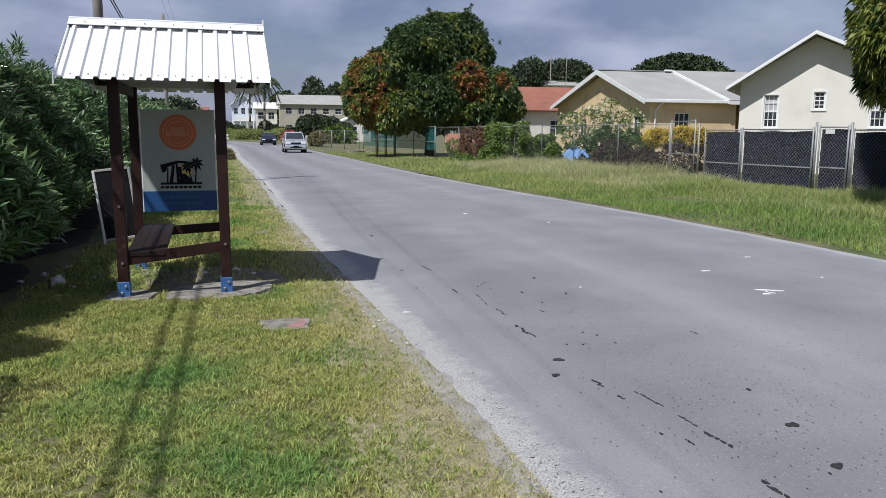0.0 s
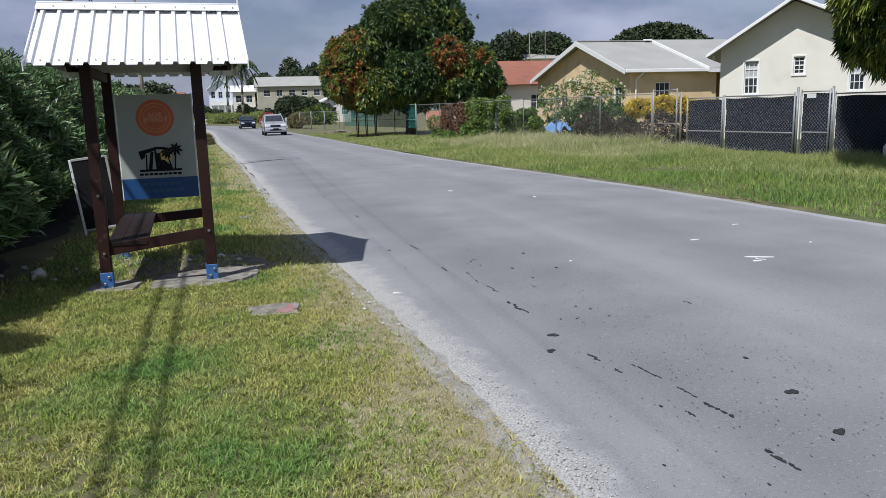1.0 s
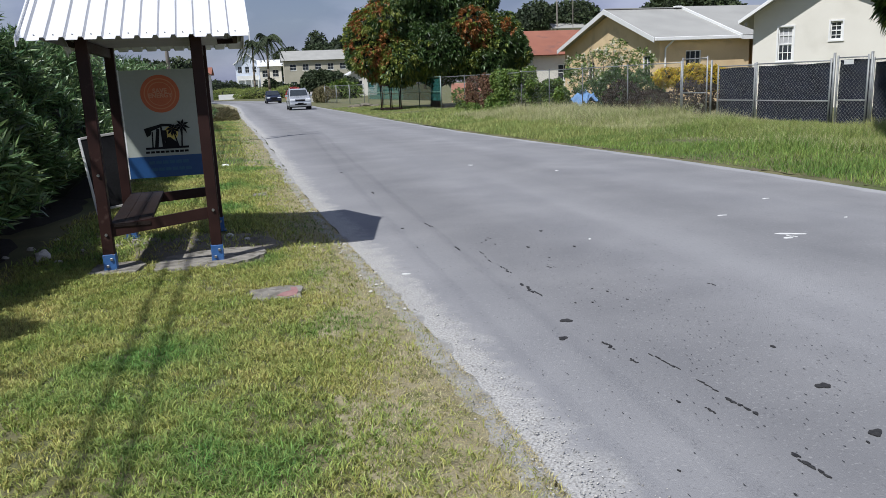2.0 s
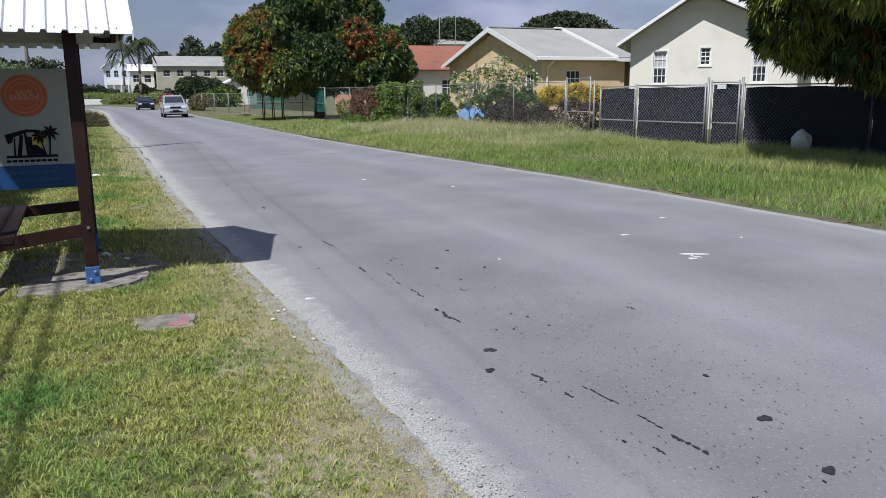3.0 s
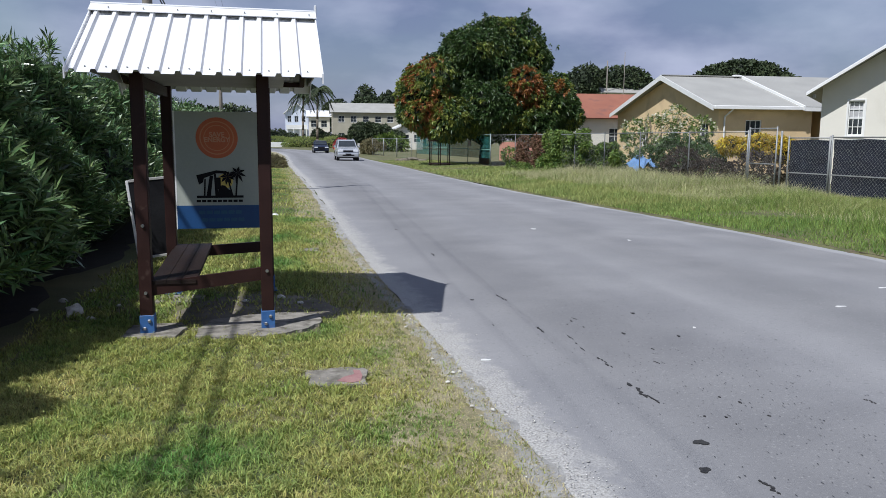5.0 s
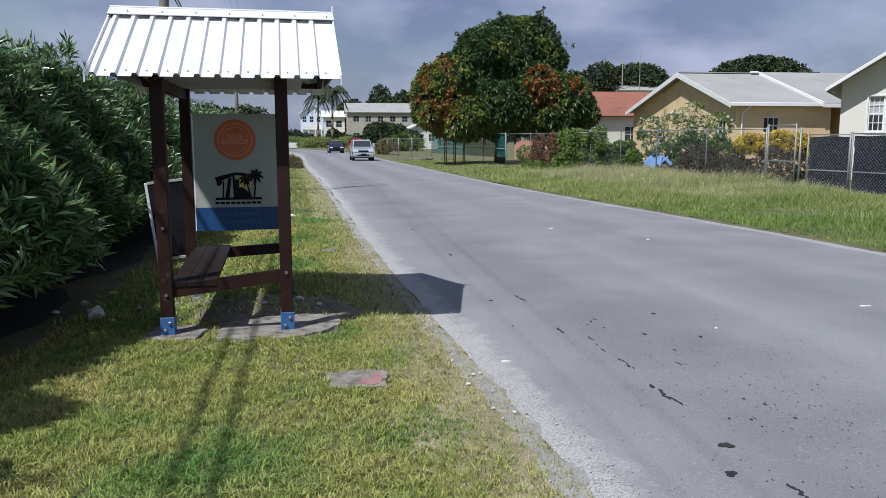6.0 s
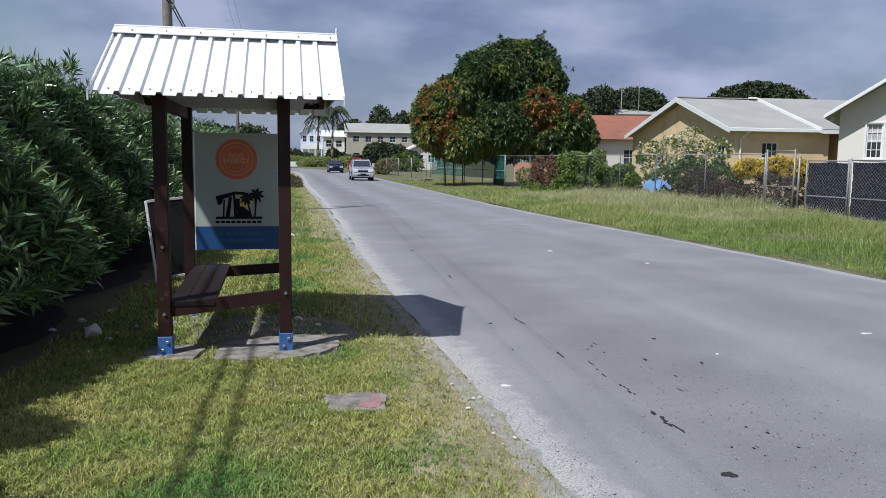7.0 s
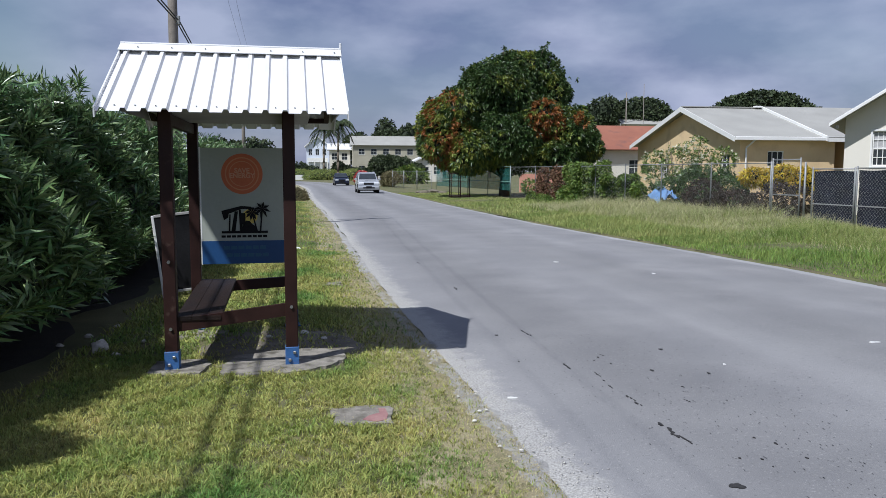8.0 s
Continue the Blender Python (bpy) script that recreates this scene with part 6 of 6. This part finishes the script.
def patch(name, x, y, lx, ly, turn, mat, label, seed, cat, z=0.0045):
    """A ragged flat blot; a long one is broken into a chain of splinters along a wavering line."""
    r = random.Random(seed)
    if cat == "tar blot":
        lx, ly = lx * 0.75, ly * 0.85
    bm = bmesh.new()
    pieces = [(0.0, 0.0, lx, ly)] if ly < 2.2 * lx or ly < 0.06 else []
    if not pieces:
        v = -ly / 2
        while v < ly / 2:
            s = r.uniform(0.12, 0.3) * ly
            pieces.append((r.gauss(0, lx * 0.22), v + s / 2, lx * r.uniform(0.25, 0.75), s * r.uniform(0.8, 1.25)))
            v += s * r.uniform(0.7, 1.3)
    for u0, v0, a_, b_ in pieces:
        n = 18
        outline = []
        p1, p2, p3 = (r.uniform(0, 6.28) for _ in range(3))
        for k in range(n):
            a = k * 2 * math.pi / n
            q = 0.85 + 0.16 * math.sin(2 * a + p1) + 0.14 * math.sin(3 * a + p2) + 0.08 * math.sin(5 * a + p3) + r.uniform(-0.05, 0.05)
            u, v = u0 + math.cos(a) * a_ / 2 * q, v0 + math.sin(a) * b_ / 2 * q
            outline.append((x + u * math.cos(turn) - v * math.sin(turn), y + u * math.sin(turn) + v * math.cos(turn)))
        zz = road_z(x, y)
        prism(bm, outline, "z", zz - 0.01, zz + z + r.uniform(0, 0.001))
    if cat != "tar blot":
        tagged(part(name, bm, mat), label, cat)
    else:
        me = bpy.data.meshes.new(name)
        bm.to_mesh(me)
        bm.free()
        TAR_BM.from_mesh(me)
        bpy.data.meshes.remove(me)


TAR_BM = bmesh.new()
TAR = "dark tar blot stuck on the asphalt"
for i, (x, y, a, b, g) in enumerate(((0.39, 9.2, 0.05, 0.34, 0.1), (0.39, 7.77, 0.05, 0.2, 0.1), (0.57, 7.46, 0.025, 0.14, 0.1), (0.58, 6.7, 0.04, 0.3, 0.05), (0.57, 5.95, 0.06, 0.42, 0.05), (0.53, 5.12, 0.12, 0.1, 0.0), (0.37, 4.78, 0.1, 0.08, 0.2), (0.59, 4.53, 0.05, 0.18, 0.1),
                                     (0.61, 4.24, 0.05, 0.1, 0.1), (0.77, 4.14, 0.025, 0.3, 0.1), (0.81, 3.75, 0.025, 0.22, 0.1), (0.83, 3.45, 0.045, 0.26, 0.1), (1.37, 3.54, 0.12, 0.1, 0.4), (1.22, 3.0, 0.11, 0.09, 0.3), (0.65, 3.47, 0.03, 0.1, 0.2), (1.5, 4.15, 0.04, 0.06, 0.2), (1.95, 5.54, 0.03, 0.1, 0.2),
                                     (0.74, 2.81, 0.05, 0.24, 0.1), (0.06, 9.17, 0.05, 0.06, 0.0), (1.07, 7.5, 0.05, 0.07, 0.0), (1.5, 7.32, 0.04, 0.06, 0.0), (1.47, 8.22, 0.05, 0.07, 0.0), (-0.03, 15.65, 0.06, 0.2, 0.1), (0.15, 12.4, 0.05, 0.2, 0.1))):
    patch("tar_blot", x, y, a, b, g, M_tar, TAR, 200 + i, "tar blot")
def tar_specks():
    rng = np.random.default_rng(23)
    n = 1000
    y = rng.uniform(2.4, 9, n)
    x = 1.3 - (y - 4) * 0.08 + rng.normal(0, 0.62, n)
    keep = x > left_edge(y) + 0.35
    x, y = x[keep], y[keep]
    n = len(x)
    lx, ly = rng.uniform(0.0012, 0.0032, n), rng.uniform(0.003, 0.016, n)
    z = np.array([road_z(a, b_) for a, b_ in zip(x, y)]) + 0.004
    ang = np.arange(6) * np.pi / 3
    ring = np.stack([np.cos(ang)[None] * lx[:, None] * rng.uniform(0.3, 1.6, (n, 6)), np.sin(ang)[None] * ly[:, None] * rng.uniform(0.6, 1.3, (n, 6)), np.zeros((n, 6))], 2)
    v = (ring + np.column_stack([x, y, z])[:, None]).reshape(-1, 3)
    f = np.arange(n * 6).reshape(-1, 6)
    tagged(soup("tar_specks", v, f, M_tar, None, "stuff"), "fine dark tar specks scattered on the asphalt", "tar", kind="stuff")


tar_specks()
rr = random.Random(77)
for i in range(20):
    y = rr.uniform(2.4, 8.5)
    patch("tar_blot", 0.95 - (y - 4) * 0.085 + rr.gauss(0, 0.35), y, rr.uniform(0.01, 0.024), rr.uniform(0.02, 0.09), rr.uniform(0.0, 0.3), M_tar, TAR, 300 + i, "tar blot")
tagged(part("tar_marks", TAR_BM, M_tar), "dark broken tar blots and drips stuck on the asphalt", "tar", kind="stuff")
for i, (x, y, a, b, g) in enumerate(((3.72, 6.97, 0.3, 0.07, -0.45), (3.57, 6.8, 0.1, 0.06, 0.0), (3.66, 6.86, 0.05, 0.12, 0.2), (3.71, 8.18, 0.12, 0.06, 0.0), (4.93, 9.08, 0.12, 0.06, 0.0), (4.87, 7.54, 0.05, 0.04, 0.0), (-0.3, 6.97, 0.08, 0.05, 0.0), (2.54, 15.25, 0.12, 0.12, 0), (3.69, 13.46, 0.08, 0.1, 0), (1.78, 7.58, 0.04, 0.04, 0))):
    patch("paint_mark", x, y, a, b, g, M_chalk, "worn white survey mark painted on the asphalt", 400 + i, "paint mark")
PEB = "small pale stone on the grass edge"
for i in range(16):
    y = rr.uniform(5.2, 9.0)
    s = rr.uniform(0.006, 0.013)
    rock("stone", (float(left_edge(y)) - abs(rr.gauss(0.14, 0.12)), y, ROAD_Z + 0.022), (s * 1.3, s, s * 0.7), M_pebble, PEB, 60 + i, "stone")
rock("boulder", (13.3, 14.8, 0.3), (0.26, 0.22, 0.42), M_pebble, "pale limestone boulder at the foot of the fence", 9, "boulder")
for i, (x, y, s) in enumerate(((5.6, 60.0, 0.45), (6.2, 60.4, 0.6), (6.9, 59.6, 0.4), (6.5, 61.2, 0.35), (5.2, 61.0, 0.3))):
    rock("rubble", (x, y, 0.02), (s, s * 0.7, s * 0.5), M_dirt, "broken brown concrete lump on the far verge", 120 + i, "rubble")


# ---- things behind the fence ----
def build_tarp():
    bm = bmesh.new()
    bmesh.ops.create_grid(bm, x_segments=14, y_segments=10, size=1.0)
    for v in bm.verts:
        r = math.hypot(v.co.x, v.co.y)
        v.co = Vector((12.4 + v.co.x * 0.5, 32.6 + v.co.y * 0.9, max(0.03, 0.95 - 0.3 * r * r + 0.3 * noise.noise(v.co * 2.6))))
    tagged(part("blue_tarpaulin", bm, M_tarp, smooth=True), "crumpled blue tarpaulin draped over a heap", "tarpaulin")


build_tarp()
boxed_wall = boxed("garden_wall", (16.5, 62.0, 0.75), (6.0, 0.2, 1.5), M_salmon, None, 0.02)
tagged(boxed_wall, "low salmon-painted garden wall behind the green fence", "wall")


def white_piers():
    for i in range(4):
        t = boxed("gate_pier", (3.15 + i * 0.42, 91.5 - i * 0.6, 0.5), (0.3, 0.3, 1.3), M_pier, None, 0.03)
        tagged(t, "pale painted concrete pier in a row by the road", "pier", "row of concrete piers")

    tagged(boxed("low_wall", (-6.4, 151, 0.4), (6.0, 0.25, 1.1), M_white, None, 0.02), "low white boundary wall at the road bend", "wall")


white_piers()


def tree_guard():
    t = thing("timber_stand", (6.6, 50.2, 0), "small dark timber frame under the mango tree", "frame")
    for x in (-0.6, 0.0, 0.6):
        for y in (-0.3, 0.3):
            rodded("post", (x, y, -0.1), (x, y, 1.55), 0.032, M_brown, t)
    boxed("top_rail", (0, 0, 1.57), (1.4, 0.75, 0.06), M_brown, t)
    boxed("floor_board", (0, 0, 0.12), (1.4, 0.75, 0.06), M_brown, t)


tree_guard()


# ---- cars ----
def car(name, loc, turn, L, W, H, paint, label, tall):
    t = thing(name, loc, label, "car", "cars on the road", turn=turn)
    hw = W / 2
    # side outline: front towards -y
    if tall:
        low = [(-L / 2, 0.42), (-L / 2 + 0.03, 0.72), (-L / 2 + 0.12, 0.92), (-L * 0.22, 1.04), (L / 2 - 0.06, 1.02), (L / 2, 0.85), (L / 2, 0.4), (L / 2 - 0.1, 0.28), (-L / 2 + 0.1, 0.28)]
        cab = [(-L * 0.235, 1.02), (-L * 0.075, H - 0.06), (-L * 0.02, H), (L * 0.36, H - 0.02), (L * 0.43, H - 0.12), (L * 0.485, 1.0)]
    else:
        low = [(-L / 2, 0.40), (-L / 2 + 0.04, 0.62), (-L / 2 + 0.2, 0.78), (-L * 0.20, 0.96), (L * 0.38, 1.0), (L / 2 - 0.05, 0.95), (L / 2, 0.6), (L / 2 - 0.06, 0.28), (-L / 2 + 0.1, 0.25)]
        cab = [(-L * 0.22, 0.95), (-L * 0.05, H - 0.05), (L * 0.03, H), (L * 0.2, H - 0.03), (L * 0.38, 1.0)]

    def loft(outline, x, inset, bev):
        bm = bmesh.new()
        zc = max(q[1] for q in outline)
        z0 = min(q[1] for q in outline)
        rings = []
        for s in (-1, 1):
            ring = []
            for y, z in outline:
                k = (z - z0) / (zc - z0)
                ring.append(bm.verts.new((s * (x - inset * k), y, z)))
            rings.append(ring)
        n = len(outline)
        bm.faces.new(rings[0][::-1])
        bm.faces.new(rings[1])
        for i in range(n):
            j = (i + 1) % n
            bm.faces.new((rings[0][i], rings[0][j], rings[1][j], rings[1][i]))
        bmesh.ops.bevel(bm, geom=list(bm.edges), offset=bev, segments=2, affect="EDGES")
        return bm
    part("body", loft(low, hw, 0.06, 0.05), paint, t, smooth=False)
    cabin = part("cabin", loft(cab, hw - 0.06, 0.14, 0.04), paint, t)
    # windscreen, side windows
    (ya, za), (yb, zb) = cab[0], cab[1]
    nrm = Vector((0, -(zb - za), yb - ya)).normalized() * 0.012
    wa, wb = hw - 0.16, hw - 0.24
    bm = bmesh.new()
    v = [bm.verts.new(Vector(q) + nrm) for q in ((-wa, ya + (yb - ya) * 0.1, za + (zb - za) * 0.1), (wa, ya + (yb - ya) * 0.1, za + (zb - za) * 0.1), (wb, ya + (yb - ya) * 0.93, za + (zb - za) * 0.93), (-wb, ya + (yb - ya) * 0.93, za + (zb - za) * 0.93))]
    f = bm.faces.new(v)
    r = bmesh.ops.extrude_face_region(bm, geom=[f])
    bmesh.ops.translate(bm, vec=-nrm * 0.8, verts=[q for q in r["geom"] if isinstance(q, bmesh.types.BMVert)])
    part("windscreen", bm, M_glass, cabin)
    zt, zl = H - 0.14, 1.06 if tall else 1.0
    for s in (-1, 1):
        xs = [(-L * 0.17, -L * 0.05, 0.02), (L * 0.04, L * 0.04, 0.2), (L * 0.23, L * 0.23, 0.4)] if tall else [(-L * 0.15, -L * 0.02, 0), (L * 0.06, L * 0.06, 0.2)]
        ends = [(-L * 0.17, -L * 0.055), (L * 0.08, L * 0.08), (L * 0.27, L * 0.27), (L * 0.42, L * 0.38)] if tall else [(-L * 0.15, -L * 0.02), (L * 0.09, L * 0.09), (L * 0.3, L * 0.2)]
        k = 0.14 * (zt - cab[0][1]) / (H - cab[0][1])
        for i in range(len(ends) - 1):
            bm = bmesh.new()
            a0, a1 = ends[i][0] + 0.05, ends[i][1] + 0.05
            b0, b1 = ends[i + 1][0] - 0.02, ends[i + 1][1] - 0.02
            q = [(s * (hw - 0.06), a0, zl), (s * (hw - 0.06), b0, zl), (s * (hw - 0.06 - k), b1, zt), (s * (hw - 0.06 - k), a1, zt)]
            v0 = [bm.verts.new(p) for p in q]
            v1 = [bm.verts.new((p[0] + s * 0.012, p[1], p[2])) for p in q]
            bm.faces.new(v0)
            bm.faces.new(v1)
            for a in range(4):
                bm.faces.new((v0[a], v0[(a + 1) % 4], v1[(a + 1) % 4], v1[a]))
            part("side_window", bm, M_glass, cabin)
        boxed("wing_mirror", (s * (hw + 0.09), -L * 0.17, zl + 0.02), (0.2, 0.12, 0.14), paint if tall else M_black, t, 0.03)
        boxed("headlight", (s * (hw - 0.26), -L / 2 + 0.05, 0.76 if tall else 0.66), (0.4, 0.12, 0.18 if tall else 0.13), M_lampw, t, 0.03)
        boxed("fog_lamp", (s * (hw - 0.22), -L / 2 + 0.0, 0.5), (0.16, 0.05, 0.1), M_black, t, 0.02)
        boxed("tail_light", (s * (hw - 0.12), L / 2 - 0.02, 0.85), (0.18, 0.06, 0.25), M_amber, t, 0.02)
        for y in (-L * 0.31, L * 0.3):
            w = thing("wheel", (s * (hw - 0.1), y, 0.32))
            w.parent = t
            bm = bmesh.new()
            rod(bm, (-0.1, 0, 0), (0.1, 0, 0), 0.32, 20)
            bmesh.ops.bevel(bm, geom=[e for e in bm.edges if e.calc_length() > 0 and len(e.link_faces) == 2 and any(len(f.verts) > 4 for f in e.link_faces)], offset=0.03, segments=1, affect="EDGES")
            part("tyre", bm, M_tyre, w)
            bm = bmesh.new()
            rod(bm, (s * 0.09, 0, 0), (s * 0.112, 0, 0), 0.2, 16)
            part("rim", bm, M_rim, w)
            bm = bmesh.new()
            rod(bm, (s * (hw - 0.03), y, 0.34), (s * (hw + 0.004), y, 0.34), 0.37, 20)
            part("wheel_arch", bm, M_black, t)
    boxed("grille", (0, -L / 2 + 0.02, 0.74 if tall else 0.6), (0.75, 0.06, 0.13 if tall else 0.2), M_black, t, 0.02)
    boxed("bumper", (0, -L / 2 + 0.02, 0.47 if tall else 0.4), (W - 0.1, 0.14, 0.2 if tall else 0.14), paint, t, 0.04)
    boxed("lower_grille", (0, -L / 2 - 0.05, 0.43 if tall else 0.4), (0.9, 0.03, 0.1), M_black, t, 0.01)
    boxed("number_plate", (0, -L / 2 - 0.07, 0.5), (0.42, 0.012, 0.12), M_black, t)
    boxed("underbody", (0, 0, 0.27), (W - 0.2, L - 0.4, 0.14), M_black, t)
    if tall:
        for s in (-1, 1):
            rodded("roof_rail", (s * (hw - 0.24), -L * 0.02, H + 0.035), (s * (hw - 0.24), L * 0.36, H + 0.025), 0.02, M_rim, t)


car("silver_suv", (1.27, 63.0, -0.02), 2.0, 3.9, 1.68, 1.62, M_silver, "silver compact sport utility car driving on the road", True)
car("dark_sedan", (-0.3, 95.8, -0.02), 3.0, 4.4, 1.75, 1.46, M_navy, "dark blue saloon car driving on the road", False)
